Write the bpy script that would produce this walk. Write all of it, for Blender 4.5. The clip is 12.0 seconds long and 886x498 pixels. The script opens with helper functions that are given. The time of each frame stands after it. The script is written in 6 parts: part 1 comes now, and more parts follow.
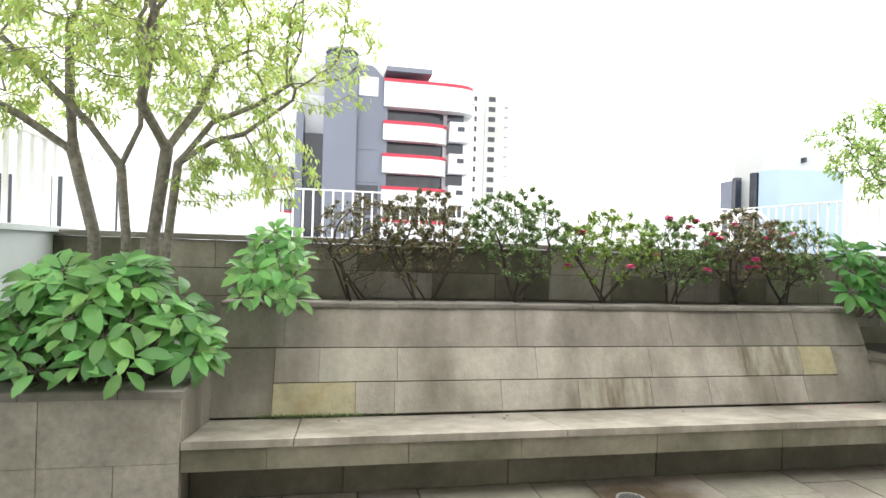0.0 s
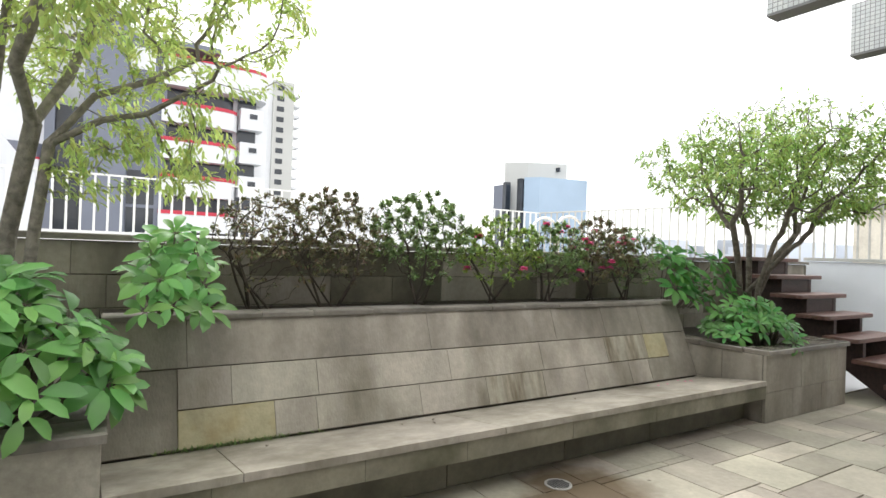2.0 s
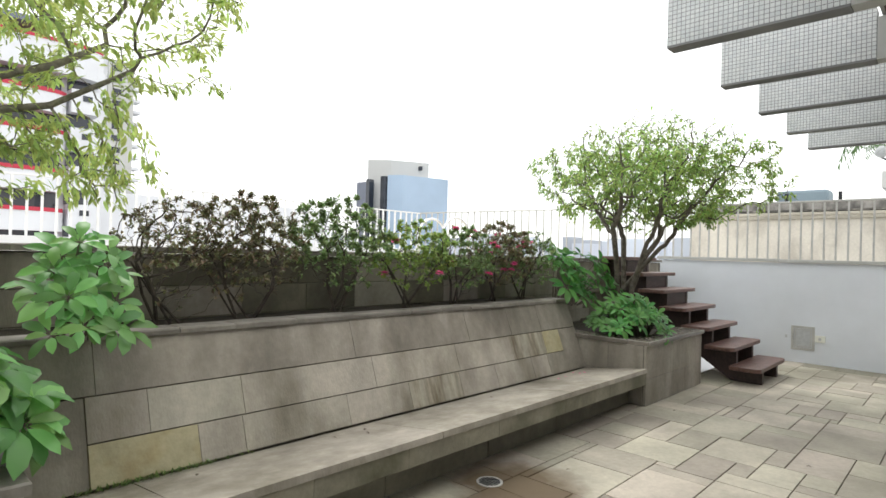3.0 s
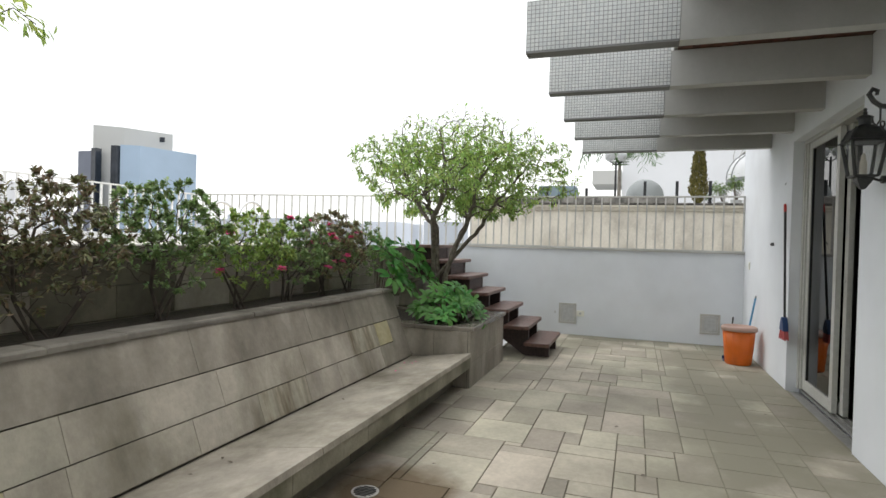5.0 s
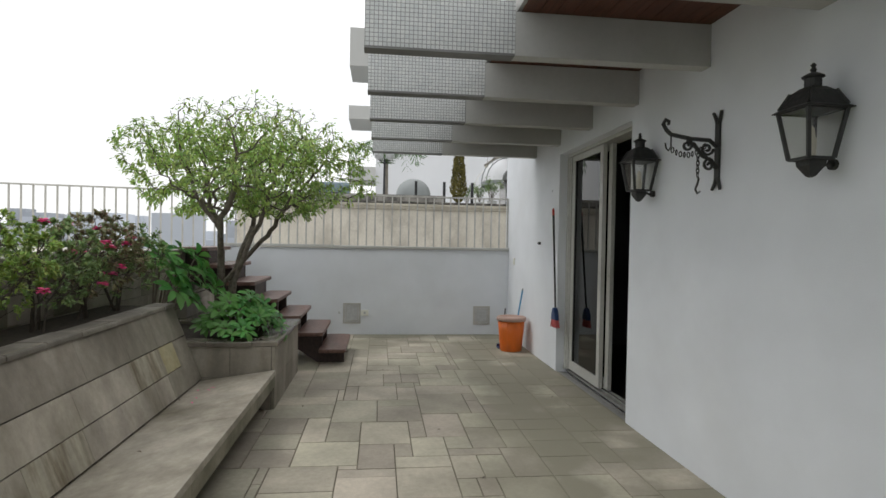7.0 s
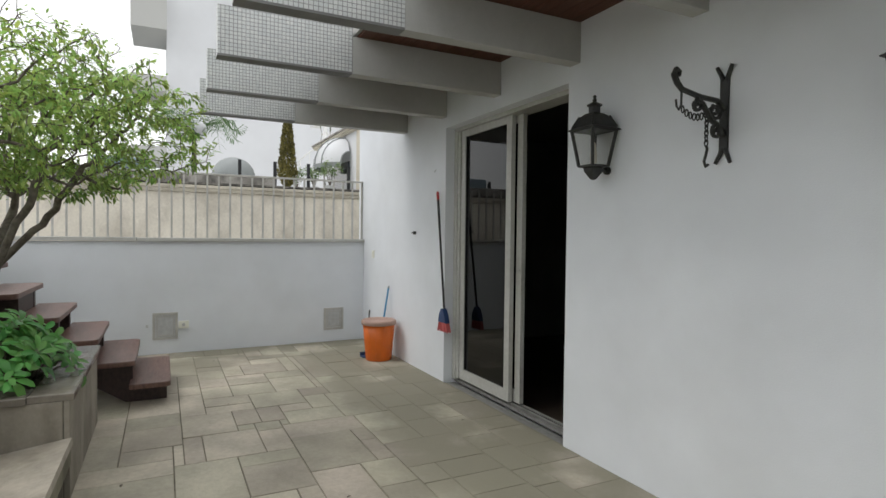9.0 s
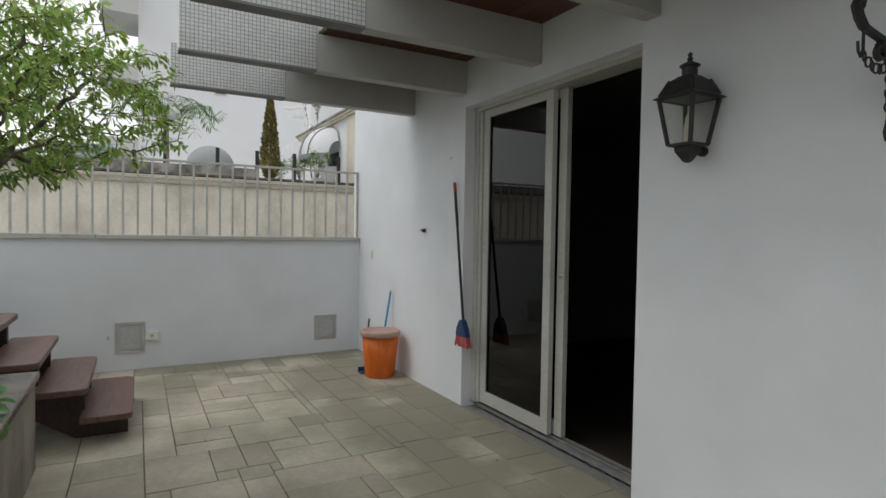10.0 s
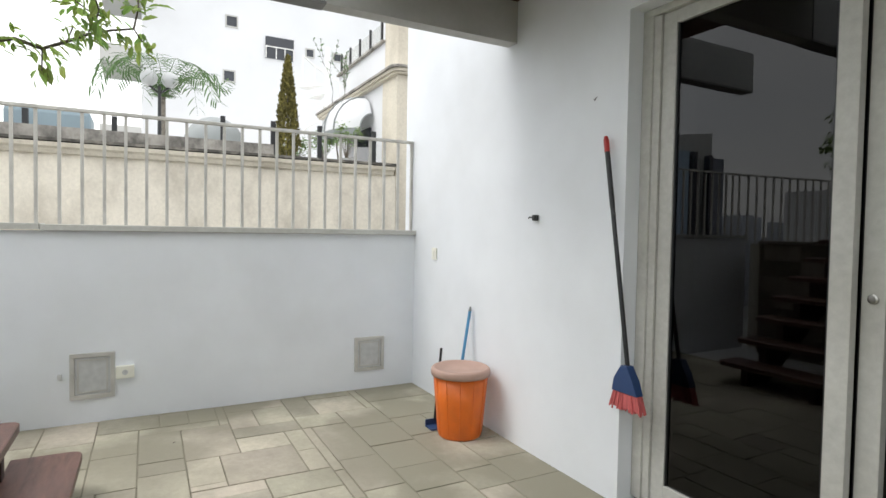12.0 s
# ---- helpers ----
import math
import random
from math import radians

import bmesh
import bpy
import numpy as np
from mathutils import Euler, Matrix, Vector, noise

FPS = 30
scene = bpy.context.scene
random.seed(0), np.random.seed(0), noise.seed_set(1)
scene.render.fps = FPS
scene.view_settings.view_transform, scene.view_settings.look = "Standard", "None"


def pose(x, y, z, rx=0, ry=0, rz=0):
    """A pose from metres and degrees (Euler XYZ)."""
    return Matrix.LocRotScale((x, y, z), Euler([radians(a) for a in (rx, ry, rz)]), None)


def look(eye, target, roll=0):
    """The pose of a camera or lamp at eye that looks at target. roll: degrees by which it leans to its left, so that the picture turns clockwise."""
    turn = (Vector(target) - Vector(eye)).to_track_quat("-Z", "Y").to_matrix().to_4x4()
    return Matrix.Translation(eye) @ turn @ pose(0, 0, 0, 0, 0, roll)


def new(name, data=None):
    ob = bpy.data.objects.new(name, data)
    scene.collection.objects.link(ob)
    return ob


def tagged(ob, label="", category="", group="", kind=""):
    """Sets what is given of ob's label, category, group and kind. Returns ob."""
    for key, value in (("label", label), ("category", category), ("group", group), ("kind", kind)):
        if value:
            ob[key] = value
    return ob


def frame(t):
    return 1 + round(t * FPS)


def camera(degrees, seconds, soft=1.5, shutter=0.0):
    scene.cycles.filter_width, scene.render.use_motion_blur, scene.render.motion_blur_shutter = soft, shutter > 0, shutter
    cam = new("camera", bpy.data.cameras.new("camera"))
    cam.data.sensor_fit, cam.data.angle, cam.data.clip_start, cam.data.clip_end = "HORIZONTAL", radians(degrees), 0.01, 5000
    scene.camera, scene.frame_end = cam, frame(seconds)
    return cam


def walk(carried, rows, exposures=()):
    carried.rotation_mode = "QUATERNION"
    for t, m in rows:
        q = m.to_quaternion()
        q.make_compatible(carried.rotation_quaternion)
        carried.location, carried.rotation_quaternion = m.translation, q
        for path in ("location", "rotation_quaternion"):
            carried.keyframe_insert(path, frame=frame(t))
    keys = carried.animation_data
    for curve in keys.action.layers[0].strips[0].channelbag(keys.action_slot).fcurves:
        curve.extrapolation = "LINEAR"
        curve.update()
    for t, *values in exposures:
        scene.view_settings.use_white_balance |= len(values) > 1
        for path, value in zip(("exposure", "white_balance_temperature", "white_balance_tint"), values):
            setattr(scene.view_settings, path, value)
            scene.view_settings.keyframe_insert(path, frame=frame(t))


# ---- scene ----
cam = camera(76.8, 12.0)
PATH = [
    (0, (-0.165, 0.185, 1.216), (0.209, 2.149, 1.22), 1.7),
    (0.5, (-0.323, 0.256, 1.227), (0.254, 2.171, 1.239), 1.8),
    (1, (-0.521, 0.311, 1.223), (0.225, 2.167, 1.241), 1.8),
    (1.5, (-0.707, 0.414, 1.218), (0.189, 2.202, 1.237), 1.9),
    (2, (-0.88, 0.53, 1.242), (0.19, 2.22, 1.253), 2.0),
    (2.5, (-1.08, 0.628, 1.271), (0.176, 2.185, 1.284), 1.8),
    (3, (-1.187, 0.775, 1.285), (0.261, 2.154, 1.301), 1.6),
    (3.2, (-1.322, 0.955, 1.262), (0.247, 2.196, 1.299), 1.7),
    (4.8, (-1.375, 1.395, 1.375), (0.496, 2.107, 1.35), 1.2),
    (5, (-1.366, 1.414, 1.344), (0.524, 2.068, 1.32), 1.6),
    (5.5, (-1.372, 1.582, 1.362), (0.569, 2.062, 1.337), 1.6),
    (6, (-1.397, 1.738, 1.393), (0.584, 2.012, 1.368), 1.5),
    (6.5, (-1.315, 1.853, 1.412), (0.685, 1.87, 1.387), 1.2),
    (7, (-1.171, 1.987, 1.425), (0.816, 1.76, 1.397), 1.1),
    (7.5, (-0.956, 2.17, 1.44), (0.989, 1.703, 1.404), 0.9),
    (7.7, (-0.855, 2.235, 1.435), (1.06, 1.665, 1.4), 0.9),
    (9.3, (0.403, 2.396, 1.401), (2.179, 1.478, 1.347), 0.7),
    (9.8, (0.825, 2.352, 1.4), (2.585, 1.403, 1.344), 0.9),
    (10.3, (1.29, 2.275, 1.405), (3.032, 1.293, 1.346), 0.9),
    (10.8, (1.78, 2.222, 1.407), (3.508, 1.216, 1.344), 0.8),
    (11.4, (2.382, 2.145, 1.398), (4.107, 1.136, 1.329), 0.9),
    (12, (2.897, 2.053, 1.338), (4.663, 1.117, 1.271), 1.0),
]
EXPOSURES = [(0.0, 1.55), (0.5, 1.28), (1.5, 1.1), (2.0, 1.1), (3.0, 0.9), (5.0, 0.58), (6.0, 0.08), (7.0, 0.18), (7.5, 0.42), (9.5, 0.42), (10.0, 0.1), (10.5, -0.08), (10.8, -0.04), (11.0, 0.26), (11.3, 0.5), (12.0, 0.97)]
walk(cam, [(t, look(eye, target, roll)) for t, eye, target, roll in PATH], EXPOSURES)

# ---- light ----
world = bpy.data.worlds.new("overcast_sky")
scene.world = world
world.use_nodes = True
wn = world.node_tree.nodes
wl = world.node_tree.links
wn.clear()
sky = wn.new("ShaderNodeTexSky")
sky.sky_type = "NISHITA"
sky.sun_disc = False
sky.sun_elevation = radians(58)
sky.sun_rotation = radians(160)
sky.air_density, sky.dust_density = 1.0, 4.0
cloud = wn.new("ShaderNodeTexNoise")
cloud.inputs["Scale"].default_value = 2.2
cloud.inputs["Detail"].default_value = 5
co = wn.new("ShaderNodeTexCoord")
wmap = wn.new("ShaderNodeMapping")
wmap.inputs["Scale"].default_value = (1, 1, 3.5)
ramp = wn.new("ShaderNodeValToRGB")
ramp.color_ramp.elements[0].position, ramp.color_ramp.elements[1].position = 0.3, 0.75
ramp.color_ramp.elements[0].color = (9.6, 9.8, 10.0, 1)
ramp.color_ramp.elements[1].color = (12.6, 12.5, 12.2, 1)
wmix = wn.new("ShaderNodeMixRGB")
wmix.inputs[0].default_value = 0.85
bg = wn.new("ShaderNodeBackground")
bg.inputs["Strength"].default_value = 0.1
wout = wn.new("ShaderNodeOutputWorld")
wl.new(co.outputs["Generated"], wmap.inputs["Vector"])
wl.new(wmap.outputs[0], cloud.inputs["Vector"])
wl.new(cloud.outputs["Fac"], ramp.inputs["Fac"])
wl.new(sky.outputs[0], wmix.inputs[1])
wl.new(ramp.outputs[0], wmix.inputs[2])
wl.new(wmix.outputs[0], bg.inputs["Color"])
wl.new(bg.outputs[0], wout.inputs[0])
sun = new("sun", bpy.data.lights.new("sun", "SUN"))
sun.data.energy, sun.data.angle, sun.data.color = 0.7, radians(25), (1.0, 0.97, 0.93)
sun.matrix_world = look((2, 8, 20), (2 - 20 * math.cos(radians(58)) * 0.25, 8 - 10, 4))


# ---- materials ----
def material(name, base, rough=0.8, metal=0.0, vary=0.12, scale=3.0, stain=None, stain_amount=0.0, stain_scale=1.2, bump=0.0, bump_scale=60.0,
             obj_vary=0.0, island_vary=0.0, stretch=(1, 1, 1), hue=0.0, spec=0.5, translucent=0.0, film=0.0, patch=None, fine=0.0):
    m = bpy.data.materials.new(name)
    m.use_nodes = True
    n, l = m.node_tree.nodes, m.node_tree.links
    b = n["Principled BSDF"]
    b.inputs["Roughness"].default_value = rough
    b.inputs["Metallic"].default_value = metal
    b.inputs["Specular IOR Level"].default_value = spec
    tc = n.new("ShaderNodeTexCoord")
    geo = n.new("ShaderNodeNewGeometry")
    mp = n.new("ShaderNodeMapping")
    mp.inputs["Scale"].default_value = stretch
    l.new(geo.outputs["Position"], mp.inputs["Vector"])
    n1 = n.new("ShaderNodeTexNoise")
    n1.inputs["Scale"].default_value, n1.inputs["Detail"].default_value = scale, 6
    l.new(mp.outputs[0], n1.inputs["Vector"])
    hsv = n.new("ShaderNodeHueSaturation")
    hsv.inputs["Color"].default_value = (*base, 1)
    val = n.new("ShaderNodeMapRange")
    val.inputs["From Min"].default_value, val.inputs["From Max"].default_value = 0.3, 0.7
    val.inputs["To Min"].default_value, val.inputs["To Max"].default_value = 1 - vary, 1 + vary
    l.new(n1.outputs["Fac"], val.inputs["Value"])
    last = val.outputs[0]
    for amount, src in ((obj_vary, "obj"), (island_vary, "isl")):
        if amount:
            if src == "obj":
                rnd = n.new("ShaderNodeObjectInfo").outputs["Random"]
            else:
                rnd = geo.outputs["Random Per Island"]
            mr = n.new("ShaderNodeMapRange")
            mr.inputs["To Min"].default_value, mr.inputs["To Max"].default_value = 1 - amount, 1 + amount
            l.new(rnd, mr.inputs["Value"])
            mu = n.new("ShaderNodeMath")
            mu.operation = "MULTIPLY"
            l.new(last, mu.inputs[0])
            l.new(mr.outputs[0], mu.inputs[1])
            last = mu.outputs[0]
            if hue:
                wn1 = n.new("ShaderNodeTexWhiteNoise")
                wn1.noise_dimensions = "1D"
                l.new(rnd, wn1.inputs["W"])
                hm = n.new("ShaderNodeMapRange")
                hm.inputs["To Min"].default_value, hm.inputs["To Max"].default_value = 0.5 - hue, 0.5 + hue
                l.new(wn1.outputs["Value"], hm.inputs["Value"])
                l.new(hm.outputs[0], hsv.inputs["Hue"])
    if fine:
        nf = n.new("ShaderNodeTexNoise")
        nf.inputs["Scale"].default_value, nf.inputs["Detail"].default_value = 28, 8
        nf.inputs["Roughness"].default_value = 0.65
        l.new(geo.outputs["Position"], nf.inputs["Vector"])
        rf1 = n.new("ShaderNodeMapRange")
        rf1.inputs["From Min"].default_value, rf1.inputs["From Max"].default_value = 0.3, 0.7
        rf1.inputs["To Min"].default_value, rf1.inputs["To Max"].default_value = 1 - fine, 1 + fine
        l.new(nf.outputs["Fac"], rf1.inputs["Value"])
        mu1 = n.new("ShaderNodeMath")
        mu1.operation = "MULTIPLY"
        l.new(last, mu1.inputs[0])
        l.new(rf1.outputs[0], mu1.inputs[1])
        last = mu1.outputs[0]
    l.new(last, hsv.inputs["Value"])
    color = hsv.outputs[0]
    if stain:
        n2 = n.new("ShaderNodeTexNoise")
        n2.inputs["Scale"].default_value, n2.inputs["Detail"].default_value = stain_scale, 8
        n2.inputs["Roughness"].default_value = 0.6
        l.new(mp.outputs[0], n2.inputs["Vector"])
        r2 = n.new("ShaderNodeMapRange")
        r2.inputs["From Min"].default_value, r2.inputs["From Max"].default_value = 0.45, 0.7
        r2.inputs["To Max"].default_value = stain_amount
        l.new(n2.outputs["Fac"], r2.inputs["Value"])
        mx = n.new("ShaderNodeMixRGB")
        mx.inputs[2].default_value = (*stain, 1)
        l.new(r2.outputs[0], mx.inputs[0])
        l.new(color, mx.inputs[1])
        color = mx.outputs[0]
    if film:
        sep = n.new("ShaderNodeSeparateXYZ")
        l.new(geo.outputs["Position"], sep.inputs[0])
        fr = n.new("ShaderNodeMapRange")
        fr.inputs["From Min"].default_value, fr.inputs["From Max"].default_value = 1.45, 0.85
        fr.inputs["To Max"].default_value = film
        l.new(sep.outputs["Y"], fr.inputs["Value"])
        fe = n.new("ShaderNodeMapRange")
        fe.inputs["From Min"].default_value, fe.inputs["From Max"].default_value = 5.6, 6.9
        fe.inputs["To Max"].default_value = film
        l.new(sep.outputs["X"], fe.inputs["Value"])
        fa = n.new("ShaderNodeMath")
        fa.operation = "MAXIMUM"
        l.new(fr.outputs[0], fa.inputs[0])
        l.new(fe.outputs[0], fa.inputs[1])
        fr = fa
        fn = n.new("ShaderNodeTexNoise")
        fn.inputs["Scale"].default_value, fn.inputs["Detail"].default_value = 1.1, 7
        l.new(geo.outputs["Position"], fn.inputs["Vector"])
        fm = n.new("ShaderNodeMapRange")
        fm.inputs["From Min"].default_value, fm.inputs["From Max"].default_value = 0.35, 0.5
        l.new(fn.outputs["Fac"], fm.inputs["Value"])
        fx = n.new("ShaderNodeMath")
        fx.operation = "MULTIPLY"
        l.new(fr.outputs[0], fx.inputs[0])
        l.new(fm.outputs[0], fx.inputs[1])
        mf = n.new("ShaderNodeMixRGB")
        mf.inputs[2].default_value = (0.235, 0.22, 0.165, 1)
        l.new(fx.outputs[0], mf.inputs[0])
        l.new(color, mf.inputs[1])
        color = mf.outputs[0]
    if patch:
        vd = n.new("ShaderNodeVectorMath")
        vd.operation = "DISTANCE"
        vd.inputs[1].default_value = patch
        l.new(geo.outputs["Position"], vd.inputs[0])
        pn = n.new("ShaderNodeTexNoise")
        pn.inputs["Scale"].default_value, pn.inputs["Detail"].default_value = 5, 6
        l.new(geo.outputs["Position"], pn.inputs["Vector"])
        pa = n.new("ShaderNodeMath")
        pa.operation = "MULTIPLY_ADD"
        pa.inputs[1].default_value = 0.35
        l.new(pn.outputs["Fac"], pa.inputs[0])
        l.new(vd.outputs["Value"], pa.inputs[2])
        pr = n.new("ShaderNodeMapRange")
        pr.inputs["From Min"].default_value, pr.inputs["From Max"].default_value = 0.6, 0.42
        pr.inputs["To Max"].default_value = 0.9
        l.new(pa.outputs[0], pr.inputs["Value"])
        mp2 = n.new("ShaderNodeMixRGB")
        mp2.inputs[2].default_value = (0.115, 0.075, 0.035, 1)
        l.new(pr.outputs[0], mp2.inputs[0])
        l.new(color, mp2.inputs[1])
        color = mp2.outputs[0]
    l.new(color, b.inputs["Base Color"])
    if bump:
        n3 = n.new("ShaderNodeTexNoise")
        n3.inputs["Scale"].default_value, n3.inputs["Detail"].default_value = bump_scale, 4
        l.new(mp.outputs[0], n3.inputs["Vector"])
        bp = n.new("ShaderNodeBump")
        bp.inputs["Strength"].default_value, bp.inputs["Distance"].default_value = bump, 0.01
        l.new(n3.outputs["Fac"], bp.inputs["Height"])
        l.new(bp.outputs[0], b.inputs["Normal"])
    if translucent:
        tr = n.new("ShaderNodeBsdfTranslucent")
        l.new(color, tr.inputs["Color"])
        ms = n.new("ShaderNodeMixShader")
        ms.inputs[0].default_value = translucent
        l.new(b.outputs[0], ms.inputs[1])
        l.new(tr.outputs[0], ms.inputs[2])
        l.new(ms.outputs[0], n["Material Output"].inputs["Surface"])
    return m


def mosaic_material(name, base, joint, size):
    m = material(name, base, 0.35, vary=0.06, scale=4)
    n, l = m.node_tree.nodes, m.node_tree.links
    b = n["Principled BSDF"]
    old = b.inputs["Base Color"].links[0].from_socket
    geo = n.new("ShaderNodeNewGeometry")
    sep = n.new("ShaderNodeSeparateXYZ")
    add = n.new("ShaderNodeMath")
    add.operation = "ADD"
    comb = n.new("ShaderNodeCombineXYZ")
    l.new(geo.outputs["Position"], sep.inputs[0])
    l.new(sep.outputs["X"], add.inputs[0])
    l.new(sep.outputs["Y"], add.inputs[1])
    l.new(add.outputs[0], comb.inputs["X"])
    l.new(sep.outputs["Z"], comb.inputs["Y"])
    br = n.new("ShaderNodeTexBrick")
    br.offset = 0
    br.inputs["Scale"].default_value = 1
    br.inputs["Brick Width"].default_value = br.inputs["Row Height"].default_value = size
    br.inputs["Mortar Size"].default_value = size * 0.075
    br.inputs["Color1"].default_value = (1, 1, 1, 1)
    br.inputs["Color2"].default_value = (0.86, 0.88, 0.9, 1)
    br.inputs["Mortar"].default_value = (*joint, 1)
    l.new(comb.outputs[0], br.inputs["Vector"])
    mx = n.new("ShaderNodeMixRGB")
    mx.blend_type = "MULTIPLY"
    mx.inputs[0].default_value = 1
    l.new(old, mx.inputs[1])
    l.new(br.outputs["Color"], mx.inputs[2])
    l.new(mx.outputs[0], b.inputs["Base Color"])
    bp = n.new("ShaderNodeBump")
    bp.invert = True
    bp.inputs["Strength"].default_value, bp.inputs["Distance"].default_value = 0.5, 0.002
    l.new(br.outputs["Fac"], bp.inputs["Height"])
    l.new(bp.outputs[0], b.inputs["Normal"])
    return m


def glass_material(name, tint, rough=0.0, gloss=None):
    m = bpy.data.materials.new(name)
    m.use_nodes = True
    n, l = m.node_tree.nodes, m.node_tree.links
    n.remove(n["Principled BSDF"])
    g = n.new("ShaderNodeBsdfGlossy")
    g.inputs["Roughness"].default_value = rough
    t = n.new("ShaderNodeBsdfTransparent")
    t.inputs["Color"].default_value = (*tint, 1)
    fr = n.new("ShaderNodeFresnel")
    fr.inputs["IOR"].default_value = 1.5
    ms = n.new("ShaderNodeMixShader")
    if gloss is None:
        l.new(fr.outputs[0], ms.inputs[0])
    else:
        ms.inputs[0].default_value = gloss
    l.new(t.outputs[0], ms.inputs[1])
    l.new(g.outputs[0], ms.inputs[2])
    l.new(ms.outputs[0], n["Material Output"].inputs["Surface"])
    return m


M = {}
M["plaster"] = material("white_plaster", (0.77, 0.80, 0.84), 0.85, vary=0.05, scale=1.5, stain=(0.42, 0.41, 0.36), stain_amount=0.12, stain_scale=0.9, bump=0.12, bump_scale=140)
# White paint toned grey to stand in for shade under the roof; stains extra.
M["soffit_paint"] = material("shade_greyed_white_paint", (0.47, 0.47, 0.45), 0.8, vary=0.05, scale=2, stain=(0.3, 0.29, 0.26), stain_amount=0.25, stain_scale=1.5, bump=0.1, bump_scale=100, fine=0.03)
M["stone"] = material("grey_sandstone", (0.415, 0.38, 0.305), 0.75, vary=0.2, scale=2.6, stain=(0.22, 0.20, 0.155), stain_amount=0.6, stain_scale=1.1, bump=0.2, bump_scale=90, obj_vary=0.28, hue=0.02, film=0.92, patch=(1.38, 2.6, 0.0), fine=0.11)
M["stone_wall"] = material("weathered_sandstone_slabs", (0.30, 0.272, 0.225), 0.75, vary=0.2, scale=3.5, stain=(0.12, 0.105, 0.08), stain_amount=0.95, stain_scale=1.3, bump=0.25, bump_scale=60, obj_vary=0.09, hue=0.01, stretch=(1.6, 1.6, 0.5), fine=0.11)
M["stone_light"] = material("pale_sandstone_slabs", (0.41, 0.375, 0.312), 0.75, vary=0.16, scale=3.5, stain=(0.17, 0.15, 0.11), stain_amount=0.95, stain_scale=1.3, bump=0.25, bump_scale=60, obj_vary=0.09, hue=0.012, stretch=(1.6, 1.6, 0.6), fine=0.11)
M["stone_pale"] = material("pale_planter_stone", (0.47, 0.44, 0.37), 0.75, vary=0.15, scale=3, stain=(0.2, 0.18, 0.13), stain_amount=0.6, stain_scale=1.8, bump=0.25, bump_scale=60, obj_vary=0.06, fine=0.2)
M["stone_yellow"] = material("yellowed_sandstone", (0.42, 0.38, 0.24), 0.75, vary=0.2, scale=5, stain=(0.28, 0.19, 0.06), stain_amount=0.6, stain_scale=4, bump=0.2, fine=0.11)
M["stone_streak"] = material("streaked_sandstone", (0.36, 0.33, 0.26), 0.75, vary=0.25, scale=3, stain=(0.12, 0.09, 0.05), stain_amount=0.85, stain_scale=3.2, bump=0.2, stretch=(5, 2, 0.35), fine=0.11)
# Mossy, dark cladding; tone also carries shade under the bench and behind bushes.
M["stone_dark"] = material("mossy_shaded_dark_stone", (0.16, 0.145, 0.105), 0.7, vary=0.3, scale=3, stain=(0.06, 0.06, 0.035), stain_amount=0.6, stain_scale=2, bump=0.2, obj_vary=0.2, fine=0.11)
M["stone_mossy"] = material("moss_stained_sandstone", (0.27, 0.25, 0.19), 0.75, vary=0.2, scale=3.5, stain=(0.085, 0.085, 0.045), stain_amount=0.9, stain_scale=1.6, bump=0.25, bump_scale=60, obj_vary=0.08, stretch=(1.0, 1.6, 1.0), fine=0.11)
M["coping_wet"] = material("wet_stone_coping", (0.2, 0.18, 0.15), 0.18, vary=0.3, scale=5, stain=(0.07, 0.06, 0.05), stain_amount=0.7, stain_scale=3, bump=0.15, bump_scale=50, obj_vary=0.15, fine=0.11)
M["coping"] = material("dirty_stone_coping", (0.24, 0.22, 0.19), 0.6, vary=0.25, scale=5, stain=(0.08, 0.07, 0.055), stain_amount=0.7, stain_scale=3, bump=0.3, bump_scale=50, obj_vary=0.15, fine=0.11)
M["grout"] = material("dark_joint", (0.13, 0.12, 0.095), 0.95, vary=0.3, scale=8, bump=0.3, fine=0.11)
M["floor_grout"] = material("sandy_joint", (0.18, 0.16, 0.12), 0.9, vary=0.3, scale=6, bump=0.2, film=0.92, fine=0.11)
M["soil"] = material("damp_soil", (0.035, 0.028, 0.02), 0.95, vary=0.4, scale=30, bump=1.0, bump_scale=40)
M["mosaic"] = mosaic_material("white_glass_mosaic", (0.66, 0.67, 0.66), (0.33, 0.33, 0.33), 0.025)
M["beam_edge"] = material("dark_beam_edge", (0.2, 0.2, 0.2), 0.7, vary=0.2)
M["timber"] = material("reddish_soffit_timber", (0.10, 0.035, 0.018), 0.55, vary=0.3, scale=5, stretch=(1, 12, 1), bump=0.2)
M["stair_wood"] = material("worn_red_brown_wood", (0.13, 0.068, 0.055), 0.4, vary=0.3, scale=4, stretch=(1.5, 10, 6), stain=(0.2, 0.11, 0.08), stain_amount=0.5, stain_scale=2.5, bump=0.15, obj_vary=0.1, fine=0.1)
# Stair wood coloured darker to stand in for shade below the treads.
M["stair_dark"] = material("shade_darkened_stair_wood", (0.045, 0.026, 0.023), 0.5, vary=0.3, scale=4, stretch=(1.5, 10, 6), bump=0.15, fine=0.1)
M["track"] = material("dull_dark_track", (0.2, 0.2, 0.19), 0.5, vary=0.2, scale=20)
M["white_metal"] = material("white_painted_steel", (0.78, 0.78, 0.77), 0.45, vary=0.08, scale=9)
M["grey_metal"] = material("aged_grey_steel", (0.5, 0.49, 0.46), 0.45, vary=0.12, scale=9)
M["frame"] = material("off_white_frame_paint", (0.50, 0.50, 0.47), 0.5, vary=0.06, scale=6, stain=(0.25, 0.24, 0.2), stain_amount=0.3, stain_scale=3, fine=0.1)
